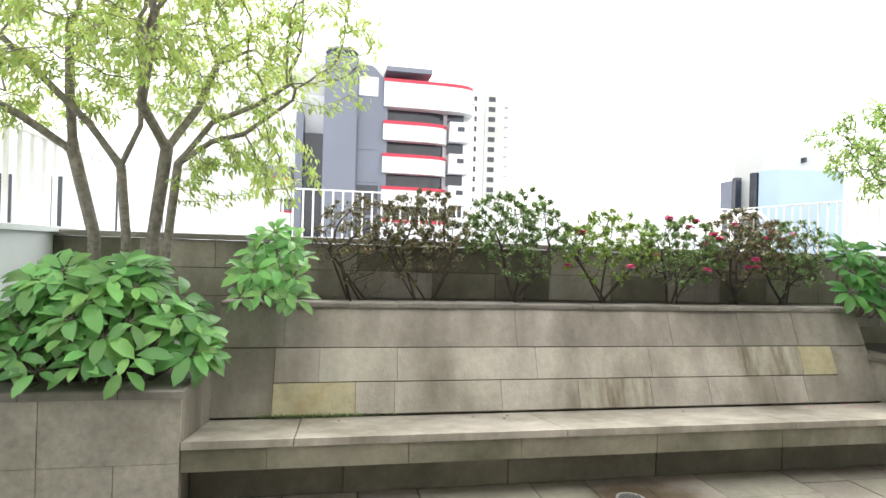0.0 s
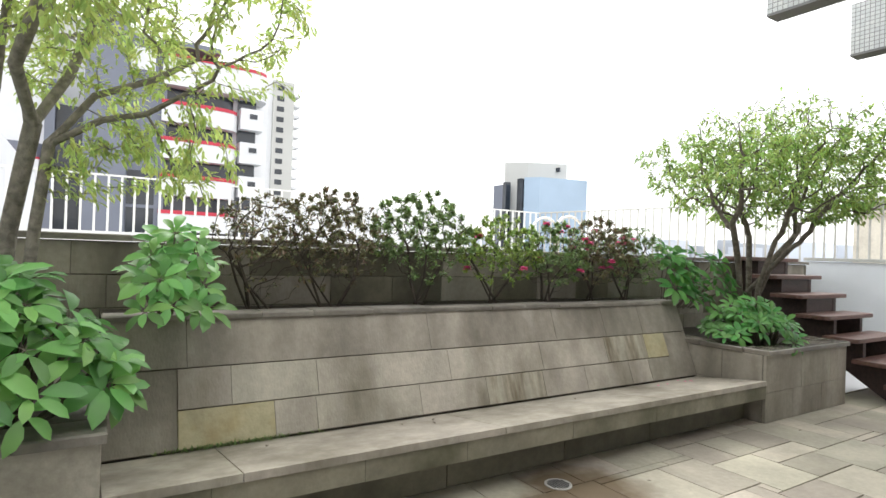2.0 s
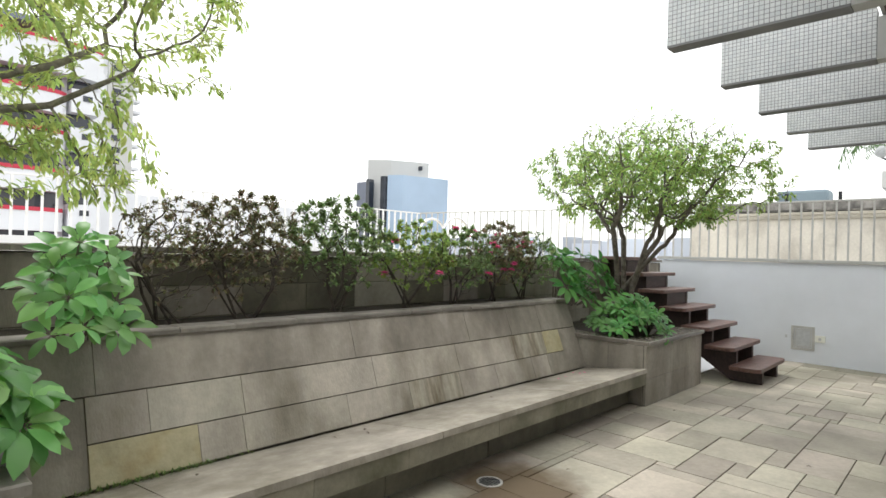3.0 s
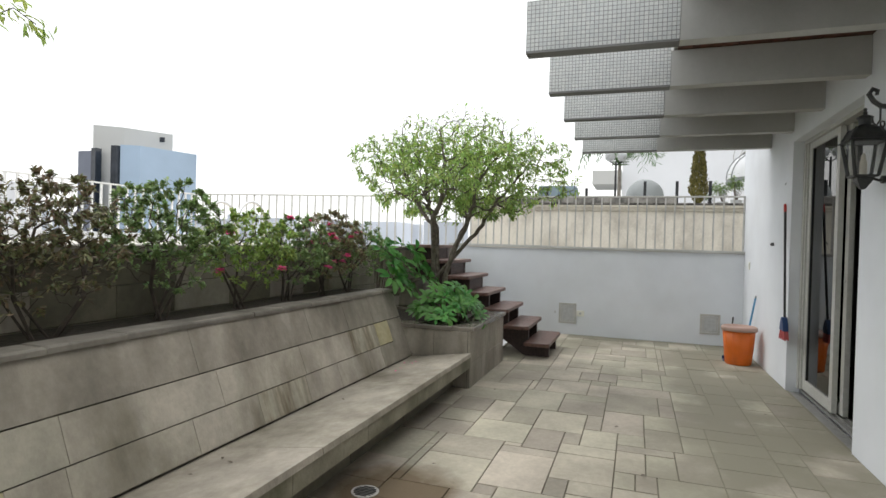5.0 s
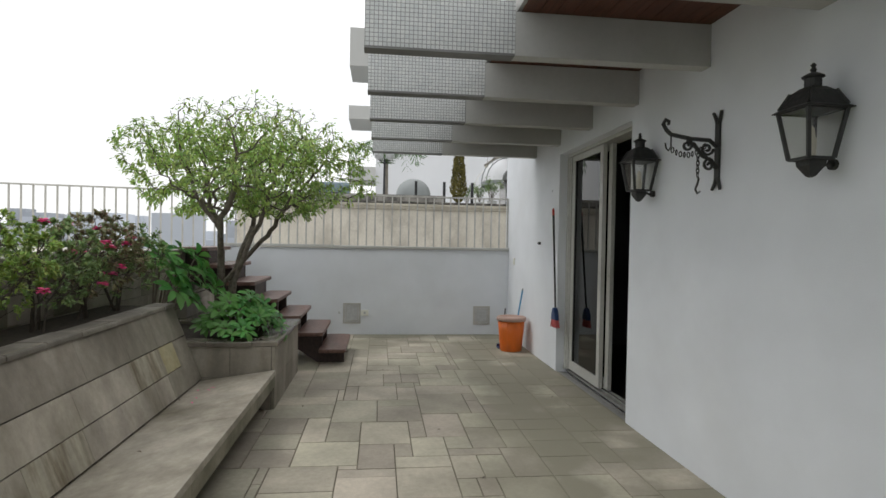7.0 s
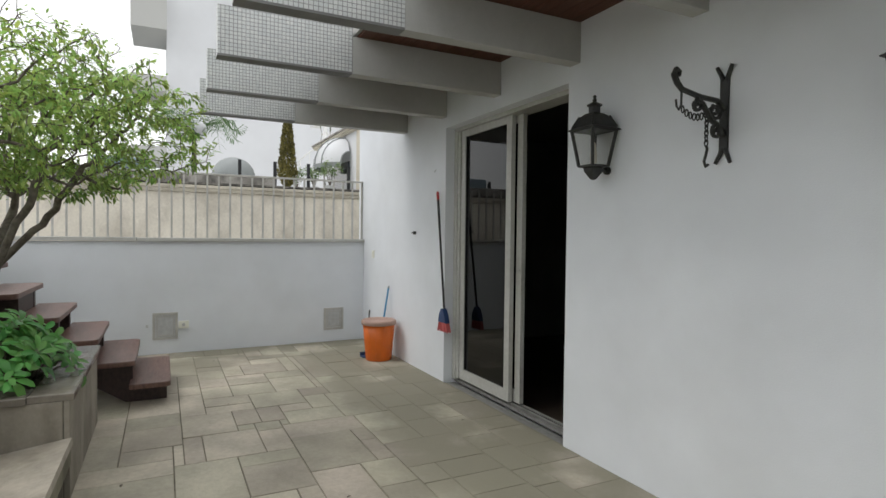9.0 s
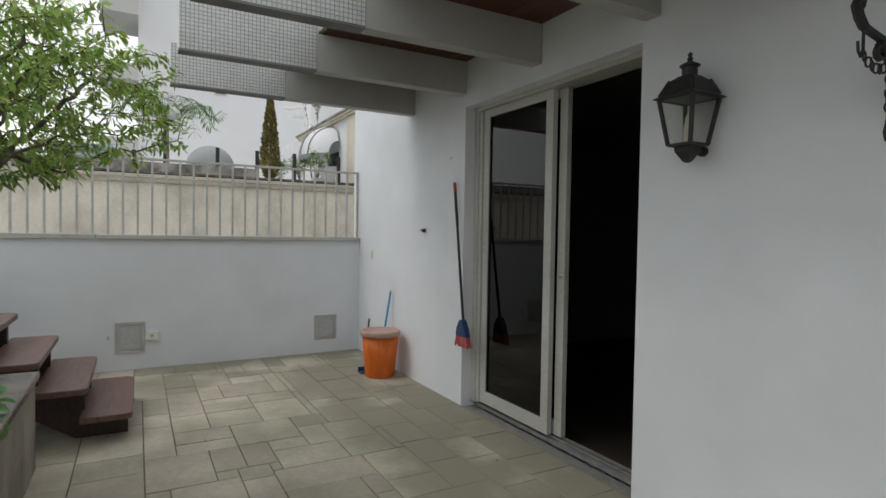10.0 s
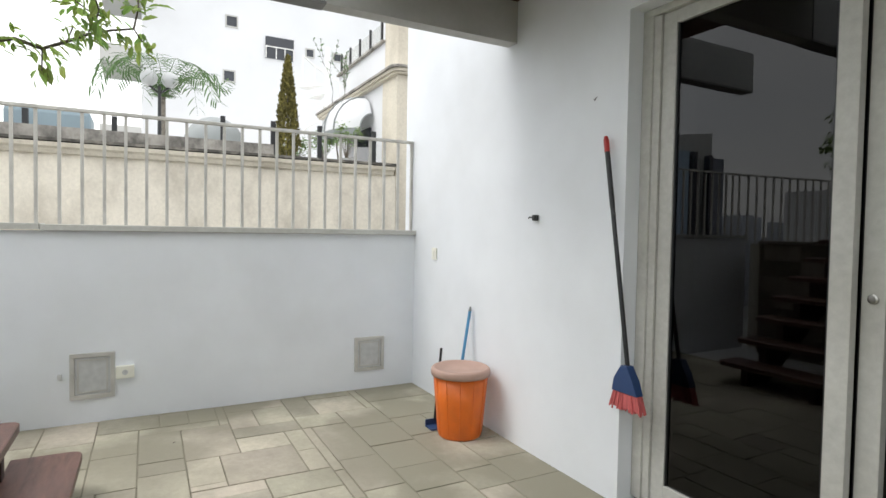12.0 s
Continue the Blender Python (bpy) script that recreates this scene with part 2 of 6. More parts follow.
M["iron"] = material("black_wrought_iron", (0.035, 0.036, 0.034), 0.5, metal=0.3, vary=0.25, scale=30, bump=0.3)
M["chrome"] = material("polished_steel", (0.75, 0.75, 0.75), 0.15, metal=1.0, vary=0.02)
M["lock"] = material("dull_chrome", (0.45, 0.45, 0.43), 0.3, metal=1.0, vary=0.05)
M["orange"] = material("orange_plastic", (0.72, 0.15, 0.012), 0.4, vary=0.06, scale=5, stain=(0.4, 0.1, 0.02), stain_amount=0.4, stain_scale=6)
M["lid"] = material("faded_pink_plastic", (0.42, 0.28, 0.23), 0.6, vary=0.1, scale=6)
M["red_plastic"] = material("red_plastic", (0.45, 0.025, 0.02), 0.45, vary=0.05)
M["red_bristle"] = material("red_bristles", (0.5, 0.11, 0.11), 0.8, vary=0.3, scale=90, stretch=(1, 1, 0.1), bump=0.5)
M["blue_plastic"] = material("navy_plastic", (0.02, 0.05, 0.14), 0.5, vary=0.1)
M["light_blue"] = material("light_blue_plastic", (0.08, 0.28, 0.5), 0.4, vary=0.1)
M["black"] = material("black_coated_handle", (0.012, 0.013, 0.015), 0.4, vary=0.2)
# The unlit interior's shade is put into the room's wall and floor colours.
M["dark_room"] = material("shade_dimmed_room_paint", (0.22, 0.23, 0.22), 0.9, vary=0.05)
M["room_floor"] = material("shade_dimmed_parquet", (0.04, 0.03, 0.022), 0.5, vary=0.2)
M["glass"] = glass_material("tinted_glass", (0.13, 0.14, 0.14))
M["lamp_glass"] = glass_material("dusty_lamp_glass", (0.86, 0.86, 0.84), 0.2, 0.1)
M["candle"] = material("ivory_candle", (0.7, 0.66, 0.55), 0.6, vary=0.05)
M["hatch"] = material("grey_vent_metal", (0.5, 0.51, 0.51), 0.5, vary=0.1, scale=20)
M["plastic_white"] = material("yellowed_white_plastic", (0.8, 0.8, 0.72), 0.4, vary=0.04)
M["bark"] = material("rough_grey_bark", (0.22, 0.195, 0.165), 0.9, vary=0.4, scale=30, stain=(0.3, 0.28, 0.24), stain_amount=0.5, stain_scale=12, bump=1.0, bump_scale=60, fine=0.11)
M["bark_dark"] = material("dark_grey_bark", (0.12, 0.10, 0.08), 0.9, vary=0.4, scale=30, stain=(0.22, 0.2, 0.17), stain_amount=0.5, stain_scale=12, bump=1.0, bump_scale=60, fine=0.11)
M["twig"] = material("brown_twigs", (0.15, 0.125, 0.10), 0.9, vary=0.3, scale=20)
M["twig_dark"] = material("dark_brown_twigs", (0.07, 0.056, 0.045), 0.9, vary=0.3, scale=20)
M["leaf_tree_l"] = material("yellow_green_leaves", (0.46, 0.56, 0.18), 0.5, vary=0.15, scale=3, island_vary=0.25, hue=0.025, translucent=0.6)
M["leaf_tree_r"] = material("fresh_green_leaves", (0.31, 0.44, 0.12), 0.5, vary=0.2, scale=2, island_vary=0.4, hue=0.03, translucent=0.45)
M["leaf_big"] = material("glossy_green_leaves", (0.22, 0.47, 0.14), 0.36, vary=0.15, scale=3, obj_vary=0.38, hue=0.02, translucent=0.4)
M["leaf_dark"] = material("deep_green_leaves", (0.12, 0.33, 0.08), 0.33, vary=0.2, scale=3, obj_vary=0.3, hue=0.02, translucent=0.35)
M["leaf_palm"] = material("palm_leaflets", (0.08, 0.16, 0.045), 0.5, vary=0.15, island_vary=0.3, translucent=0.3)
M["leaf_az_g"] = material("small_green_leaves", (0.19, 0.28, 0.10), 0.45, vary=0.2, scale=4, island_vary=0.45, hue=0.03, translucent=0.3)
M["leaf_az_b"] = material("small_bronze_leaves", (0.20, 0.185, 0.09), 0.45, vary=0.2, scale=4, island_vary=0.5, hue=0.09, translucent=0.25)
M["leaf_az_y"] = material("small_lime_leaves", (0.27, 0.38, 0.09), 0.5, vary=0.2, scale=4, island_vary=0.4, hue=0.03, translucent=0.35)
M["flower"] = material("magenta_petals", (0.8, 0.12, 0.32), 0.6, vary=0.1, island_vary=0.3, translucent=0.3)
M["bld_white"] = material("white_render", (0.72, 0.73, 0.75), 0.8, vary=0.05, scale=0.3, stain=(0.45, 0.45, 0.46), stain_amount=0.2, stain_scale=0.25)
M["bld_grey"] = material("blue_grey_cladding", (0.16, 0.175, 0.22), 0.5, vary=0.06, scale=0.3)
M["bld_dark"] = material("dark_glazing", (0.03, 0.035, 0.045), 0.1, vary=0.3, scale=0.5)
M["bld_red"] = material("red_band_paint", (0.5, 0.03, 0.06), 0.5, vary=0.05)
M["bld_beige"] = material("cream_render", (0.66, 0.61, 0.51), 0.85, vary=0.08, scale=1.5, stain=(0.3, 0.26, 0.2), stain_amount=0.4, stain_scale=1.4, bump=0.1, fine=0.1)
M["bld_beige_wall"] = material("stained_cream_render", (0.74, 0.69, 0.59), 0.85, vary=0.12, scale=1.2, stain=(0.25, 0.21, 0.16), stain_amount=0.4, stain_scale=2.0, bump=0.1, stretch=(1.3, 1.3, 0.9), fine=0.08)
M["black_mould"] = material("black_mould_crust", (0.09, 0.085, 0.075), 0.95, vary=0.4, scale=9, stain=(0.4, 0.37, 0.32), stain_amount=0.8, stain_scale=5, bump=0.4)
M["bld_mould"] = material("mouldy_concrete", (0.36, 0.34, 0.31), 0.9, vary=0.3, scale=3, stain=(0.05, 0.05, 0.045), stain_amount=0.9, stain_scale=4, bump=0.3, fine=0.11)
M["bld_blue"] = material("pale_blue_curtain_wall", (0.33, 0.43, 0.55), 0.15, vary=0.1, scale=0.08)
M["bld_stone"] = material("pale_grey_concrete", (0.5, 0.5, 0.48), 0.8, vary=0.05, scale=0.1)
M["city"] = material("hazy_city_render", (0.5, 0.53, 0.58), 0.9, vary=0.1, scale=0.02, island_vary=0.25)
M["ground"] = material("city_ground", (0.22, 0.23, 0.22), 0.9, vary=0.3, scale=0.02)
M["deck"] = material("cream_deck_tiles", (0.6, 0.57, 0.5), 0.6, vary=0.1, scale=1.5, stain=(0.35, 0.3, 0.22), stain_amount=0.3)
M["tank"] = material("grey_cover", (0.26, 0.28, 0.28), 0.6, vary=0.1)
M["cover_blue"] = material("blue_grey_cover", (0.22, 0.29, 0.33), 0.5, vary=0.1)
M["cypress"] = material("cypress_foliage", (0.17, 0.15, 0.04), 0.8, vary=0.3, scale=5, island_vary=0.5)
M["globe"] = material("opal_globe", (0.5, 0.51, 0.52), 0.3, vary=0.02)


# ---- mesh helpers ----
def part(name, bm, mat, parent=None, label="", bevel=0.0, smooth=False):
    if bevel:
        bmesh.ops.bevel(bm, geom=bm.edges[:], offset=bevel, segments=2, affect="EDGES", profile=0.6)
    bmesh.ops.recalc_face_normals(bm, faces=bm.faces[:])
    me = bpy.data.meshes.new(name)
    bm.to_mesh(me)
    bm.free()
    me.materials.append(M[mat] if isinstance(mat, str) else mat)
    if smooth:
        for p in me.polygons:
            p.use_smooth = True
    ob = new(name, me)
    if parent:
        ob.parent = parent
    if label:
        ob["label"] = label
    return ob


def box(bm, x0, x1, y0, y1, z0, z1, m=None):
    vs = [bm.verts.new((x, y, z)) for x in (x0, x1) for y in (y0, y1) for z in (z0, z1)]
    for f in ((0, 1, 3, 2), (4, 6, 7, 5), (0, 4, 5, 1), (2, 3, 7, 6), (0, 2, 6, 4), (1, 5, 7, 3)):
        bm.faces.new([vs[i] for i in f])
    if m is not None:
        bmesh.ops.transform(bm, matrix=m, verts=vs)
    return vs


def boxes(*dims):
    bm = bmesh.new()
    for d in dims:
        box(bm, *d)
    return bm


def prism(bm, outline, a0, a1, axis="x"):
    """An outline of (u, v) pulled from a0 to a1 along an axis; for x the outline is (y, z), for y (x, z), for z (x, y)."""
    def at(a, u, v):
        return {"x": (a, u, v), "y": (u, a, v), "z": (u, v, a)}[axis]
    lo = [bm.verts.new(at(a0, u, v)) for u, v in outline]
    hi = [bm.verts.new(at(a1, u, v)) for u, v in outline]
    k = len(outline)
    bm.faces.new(lo)
    bm.faces.new(hi[::-1])
    for i in range(k):
        bm.faces.new((lo[i], hi[i], hi[(i + 1) % k], lo[(i + 1) % k]))


def lathe(bm, profile, centre, sides=16, cap=True):
    """Rings of (radius, z) round an upright axis at centre."""
    rings = []
    for r, z in profile:
        rings.append([bm.verts.new((centre[0] + r * math.cos(2 * math.pi * i / sides), centre[1] + r * math.sin(2 * math.pi * i / sides), centre[2] + z)) for i in range(sides)])
    for a, b in zip(rings, rings[1:]):
        for i in range(sides):
            bm.faces.new((a[i], a[(i + 1) % sides], b[(i + 1) % sides], b[i]))
    if cap:
        bm.faces.new(rings[0][::-1])
        bm.faces.new(rings[-1])


def tube(bm, points, radii, sides=6, cap=True):
    """A tube through points with a radius at each."""
    pts = [Vector(p) for p in points]
    if not hasattr(radii, "__len__"):
        radii = [radii] * len(pts)
    rings = []
    side = None
    for i, p in enumerate(pts):
        d = (pts[min(i + 1, len(pts) - 1)] - pts[max(i - 1, 0)]).normalized()
        if side is None:
            side = d.orthogonal().normalized()
        else:
            side = (side - d * side.dot(d))
            side = side.normalized() if side.length > 1e-6 else d.orthogonal().normalized()
        up = d.cross(side)
        rings.append([bm.verts.new(p + (side * math.cos(2 * math.pi * k / sides) + up * math.sin(2 * math.pi * k / sides)) * radii[i]) for k in range(sides)])
    for a, b in zip(rings, rings[1:]):
        for k in range(sides):
            bm.faces.new((a[k], a[(k + 1) % sides], b[(k + 1) % sides], b[k]))
    if cap:
        bm.faces.new(rings[0][::-1])
        bm.faces.new(rings[-1])


def thing(name, label, category, group="", at=(0, 0, 0)):
    ob = new(name)
    ob.location = at
    ob.empty_display_size = 0.1
    return tagged(ob, label, category, group)


def setting(name, bm, mat, label="", bevel=0.0):
    return tagged(part(name, bm, mat, None, label, bevel), kind="structure")


def quick_mesh(name, verts, faces, mat, parent=None, label="", smooth=False):
    me = bpy.data.meshes.new(name)
    me.from_pydata(verts, [], faces)
    me.materials.append(M[mat])
    if smooth:
        me.polygons.foreach_set("use_smooth", [True] * len(me.polygons))
    ob = new(name, me)
    if parent:
        ob.parent = parent
    if label:
        ob["label"] = label
    return ob


def slab_mesh(name, w, h, t, c, mat):
    """A slab w by h in its own x and y, its face up, t thick, with chamfered upper edges."""
    v = [(0, 0, 0), (w, 0, 0), (w, h, 0), (0, h, 0), (0, 0, t - c), (w, 0, t - c), (w, h, t - c), (0, h, t - c), (c, c, t), (w - c, c, t), (w - c, h - c, t), (c, h - c, t)]
    f = [(0, 1, 5, 4), (1, 2, 6, 5), (2, 3, 7, 6), (3, 0, 4, 7), (4, 5, 9, 8), (5, 6, 10, 9), (6, 7, 11, 10), (7, 4, 8, 11), (8, 9, 10, 11)]
    me = bpy.data.meshes.new(name)
    me.from_pydata(v, [], f)
    me.materials.append(M[mat])
    return me


slab_cache = {}


def slab(w, h, t, c, mat, parent, m, name="stone_slab"):
    key = (round(w, 3), round(h, 3), t, c, mat)
    if key not in slab_cache:
        slab_cache[key] = slab_mesh(name, w, h, t, c, mat)
    ob = new(name, slab_cache[key])
    ob.parent = parent
    ob.matrix_basis = Matrix.Translation(-parent.location) @ m
    return ob


rng = random.Random(7)

# measured plan, in metres
WEST, EAST = -1.95, 7.30
P_FRONT, P_TOP = 2.83, 0.566
L_END, R_BEG, R_END = -0.82, 3.57, 4.92
SEAT_F, SEAT_B = (2.815, 0.335), (3.405, 0.25)
LEDGE = (3.65, 0.88)
PAR_Y, PAR_Z = 4.15, 1.278
DOOR_L, DOOR_R, DOOR_H = 3.10, 4.89, 2.415
SOFFIT = 2.775
BEAM_Z = 2.515


# ---- large structure ----
ground = setting("ground", boxes((-3000, 3000, -3000, 3000, -60.5, -60)), "ground")
setting("building_base", boxes((WEST - 0.3, EAST + 0.2, -6.0, 9.2, -60, -0.06)), "bld_white")
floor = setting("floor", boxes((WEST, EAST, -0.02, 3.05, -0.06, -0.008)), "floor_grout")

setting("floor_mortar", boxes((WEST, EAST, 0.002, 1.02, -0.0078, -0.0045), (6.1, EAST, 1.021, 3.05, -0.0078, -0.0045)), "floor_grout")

# house wall with two door openings
for k, d in enumerate(((0.745, DOOR_L, -0.06, SOFFIT + 1.6), (DOOR_R, EAST + 0.2, -0.06, SOFFIT + 1.6), (DOOR_L, DOOR_R, DOOR_H, SOFFIT + 1.6), (WEST - 0.2, -1.1, -0.06, SOFFIT + 1.6), (-1.1, 0.745, DOOR_H, SOFFIT + 1.6))):
    setting("wall_house_%d" % (k + 1), boxes((d[0], d[1], -0.26, 0, d[2], d[3])), "plaster")
setting("wall_east", boxes((EAST, EAST + 0.2, 0, 4.3, -0.06, 1.29)), "plaster")
bm = bmesh.new()
for a, b, dz in ((0.0, 2.66, 0), (2.664, 4.3, 0.006)):
    box(bm, EAST - 0.035, EAST + 0.24, a + 0.002, b, 1.292 + dz, 1.333 + dz)
setting("coping_east", bm, "frame", bevel=0.004)
setting("wall_west", boxes((WEST - 0.2, WEST, 0, 9.2, -0.06, 1.255)), "plaster")
setting("coping_west", boxes((WEST - 0.24, WEST + 0.03, 0, 9.2, 1.257, 1.295)), "plaster", bevel=0.004)

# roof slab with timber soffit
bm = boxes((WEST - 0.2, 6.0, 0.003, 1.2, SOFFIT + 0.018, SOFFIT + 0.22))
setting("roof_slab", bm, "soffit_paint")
ceiling = bmesh.new()
y = 0.004
while y < 1.15:
    box(ceiling, WEST - 0.2, 6.0, y, y + 0.094, SOFFIT, SOFFIT + 0.016)
    y += 0.098
setting("ceiling", ceiling, "timber")

# parapet behind the flower bed
setting("wall_parapet", boxes((WEST, 7.03, PAR_Y + 0.02, PAR_Y + 0.22, -0.06, PAR_Z - 0.04)), "grout")
setting("deck", boxes((WEST, EAST, PAR_Y + 0.24, 9.2, -0.06, 1.235)), "deck")
setting("deck_curb", boxes((WEST, 6.7, 8.92, 9.08, 1.2352, 1.36)), "bld_white")
# sloping wall behind the bench: core
bm = bmesh.new()
prism(bm, [(3.07, -0.05), (3.07, 0.19), (SEAT_B[0] + 0.02, 0.19), (SEAT_B[0] + 0.025, SEAT_B[1]), (LEDGE[0] + 0.02, LEDGE[1] - 0.03), (3.78, LEDGE[1] - 0.03), (3.78, -0.05)], L_END, R_BEG)
setting("wall_bench_back", bm, "grout")
setting("soil_bed", boxes((L_END, R_BEG, 3.78, PAR_Y + 0.02, -0.05, 0.86)), "soil")


# ---- interior ----
bm = boxes((1.6, 1.7, -4.6, -0.26, -0.06, 2.7), (6.6, 6.7, -4.6, -0.26, -0.06, 2.7), (1.6, 4.6, -4.7, -4.6, -0.06, 2.7), (4.62, 6.7, -4.7, -4.6, -0.06, 2.7),
           (4.6, 4.62, -4.7, -4.6, -0.06, 1.3), (4.6, 4.62, -4.7, -4.6, 1.45, 2.7), (1.6, 6.7, -4.7, -0.26, 2.7, 2.8), (3.0, 3.15, -1.6, -1.2, -0.06, 2.7))
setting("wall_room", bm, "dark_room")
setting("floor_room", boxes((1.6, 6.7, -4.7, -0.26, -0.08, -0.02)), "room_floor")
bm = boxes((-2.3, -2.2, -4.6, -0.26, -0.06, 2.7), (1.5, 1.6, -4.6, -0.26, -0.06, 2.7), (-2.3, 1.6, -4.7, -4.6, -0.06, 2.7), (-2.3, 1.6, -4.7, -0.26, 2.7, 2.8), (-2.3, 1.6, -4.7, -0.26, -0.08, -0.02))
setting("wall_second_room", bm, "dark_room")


# ---- beams ----
def roof_beam(x, face):
    beam = thing("roof_beam", "white concrete roof beam with a mosaic-clad outer end and dark underside edge", "beam", "beams of the terrace roof", (x, 0, BEAM_Z))
    w = 0.1
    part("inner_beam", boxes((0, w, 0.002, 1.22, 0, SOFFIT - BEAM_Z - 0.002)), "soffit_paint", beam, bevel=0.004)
    part("mosaic_end", boxes((-0.003, w + 0.003, 1.221, 2.09, 0.012, 0.315)), "mosaic", beam, "white mosaic cladding with fine grey joints")
    part("drip_edge", boxes((-0.002, w + 0.002, 1.221, 2.092, -0.002, 0.0115)), "beam_edge", beam, "dark strip")
    return beam


for i in range(-2, 5):
    roof_beam(2.04 + 0.945 * i, 0)


# ---- sliding doors ----
def sliding_door(x0, x1, open_gap, name):
    """A two-leaf sliding door between x0 and x1; the near leaf stands back by open_gap behind the far one."""
    door = tagged(new(name), "", "", "", "structure")
    door["label"] = "off-white framed sliding glass door, partly open" if open_gap else "off-white framed sliding glass door, closed"
    door.location = (x0, -0.05, 0)
    w = x1 - x0
    fr = boxes((0.001, 0.045, -0.2, -0.04, 0.03, DOOR_H - 0.05), (w - 0.06, w - 0.001, -0.2, -0.04, 0.03, DOOR_H - 0.035), (0.001, w - 0.001, -0.2, -0.04, DOOR_H - 0.035, DOOR_H - 0.001))
    part("door_frame", fr, "frame", door, bevel=0.004)
    part("inner_bead", boxes((w - 0.1, w - 0.0605, -0.18, -0.052, 0.04, DOOR_H - 0.037)), "frame", door)
    tr = boxes((0.003, w - 0.003, -0.067, 0.028, -0.055, -0.013), (0.003, w - 0.003, -0.2, -0.068, 0.001, 0.022), (0.04, w - 0.05, -0.105, -0.1, 0.028, 0.042), (0.04, w - 0.05, -0.155, -0.15, 0.028, 0.042))
    part("sill_track", tr, "track", door)
    half = w / 2

    def leaf(a, b, yy, lock):
        lf = new("sliding_leaf")
        lf.parent = door
        lf.location = (a, yy, 0.045)
        ww, h = b - a, DOOR_H - 0.035 - 0.047
        part("leaf_frame", boxes((0, 0.075, 0, 0.04, 0, h), (ww - 0.075, ww, 0, 0.04, 0, h), (0.075, ww - 0.075, 0, 0.04, 0, 0.095), (0.075, ww - 0.075, 0, 0.04, h - 0.06, h)), "frame", lf, bevel=0.003)
        part("leaf_seal", boxes((0.0755, 0.083, 0.008, 0.032, 0.0955, h - 0.0605), (ww - 0.083, ww - 0.0755, 0.008, 0.032, 0.0955, h - 0.0605)), "black", lf)
        g = part("glass_pane", boxes((0.083, ww - 0.083, 0.017, 0.023, 0.095, h - 0.06)), "glass", lf, "dark reflective glass")
        if lock:
            bm2 = bmesh.new()
            lathe(bm2, [(0.017, 0), (0.017, 0.006), (0.012, 0.009), (0.004, 0.0095)], (0, 0, 0), 16)
            bmesh.ops.transform(bm2, matrix=pose(0.037, 0.0405, 1.08, -90, 0, 0), verts=bm2.verts)
            part("lock_cylinder", bm2, "lock", lf, "round chrome lock")
    if open_gap:
        leaf(0.845, 1.688, -0.105, False)
        leaf(0.765, 1.62, -0.16, True)
    else:
        leaf(half + 0.0, w - 0.102, -0.105, False)
        leaf(0.046, half + 0.05, -0.16, True)
    return door


sliding_door(DOOR_L, DOOR_R, True, "door_1")
sliding_door(-1.1, 0.745, False, "door_2")


# ---- bench ----
bench = thing("stone_bench", "long weathered grey stone bench built against a sloping stone backrest", "bench", "", (0, 0, 0))
bm = bmesh.new()
prism(bm, [(3.0, -0.05), (3.0, 0.195), (2.85, 0.195), (2.85, 0.205), (3.42, 0.205), (3.42, -0.05)], L_END + 0.003, R_BEG - 0.003)
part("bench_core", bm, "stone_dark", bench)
seat_cuts = [L_END + 0.004, -0.33, 1.0, 2.33, R_BEG - 0.004]
fascia_cuts = [L_END + 0.004, -0.45, 0.2, 0.76, 1.5, 2.25, 2.9, R_BEG - 0.004]
base_cuts = [L_END + 0.004, -0.1, 0.75, 1.6, 2.4, R_BEG - 0.004]
slope = math.degrees(math.atan2(SEAT_B[1] - SEAT_F[1], SEAT_B[0] - SEAT_F[0]))
for a, b in zip(seat_cuts, seat_cuts[1:]):
    slab(b - a - 0.004, math.hypot(SEAT_B[0] - SEAT_F[0], SEAT_B[1] - SEAT_F[1]) + 0.012, 0.035, 0.0015, "stone_light", bench, pose(a + 0.002, SEAT_F[0], SEAT_F[1] - 0.035, slope, 0, 0), "seat_slab")
for a, b in zip(fascia_cuts, fascia_cuts[1:]):
    slab(b - a - 0.002, 0.10, 0.025, 0.0015, "stone_mossy", bench, pose(a + 0.002, 2.85, 0.196, 90, 0, 0), "front_slab")
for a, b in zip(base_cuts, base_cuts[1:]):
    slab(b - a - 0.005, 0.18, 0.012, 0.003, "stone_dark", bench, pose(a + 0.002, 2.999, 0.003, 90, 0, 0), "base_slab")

# backrest slabs
back_wall = bpy.data.objects["wall_bench_back"]
tilt = math.degrees(math.atan2(LEDGE[1] - SEAT_B[1], LEDGE[0] - SEAT_B[0]))


def on_slope(z):
    return SEAT_B[0] + (z - SEAT_B[1]) * (LEDGE[0] - SEAT_B[0]) / (LEDGE[1] - SEAT_B[1])


def slope_row(cuts, z0, z1, mat, proud, special=()):
    h = (z1 - z0) / math.sin(radians(tilt))
    for i, (a, b) in enumerate(zip(cuts, cuts[1:])):
        mm = dict(special).get(i, mat)
        slab(b - a - 0.002, h - 0.002, 0.03 + proud, 0.0015, mm, back_wall, pose(a + 0.0015, on_slope(z0) + 0.028, z0 + 0.0015, tilt, 0, 0), "backrest_slab")


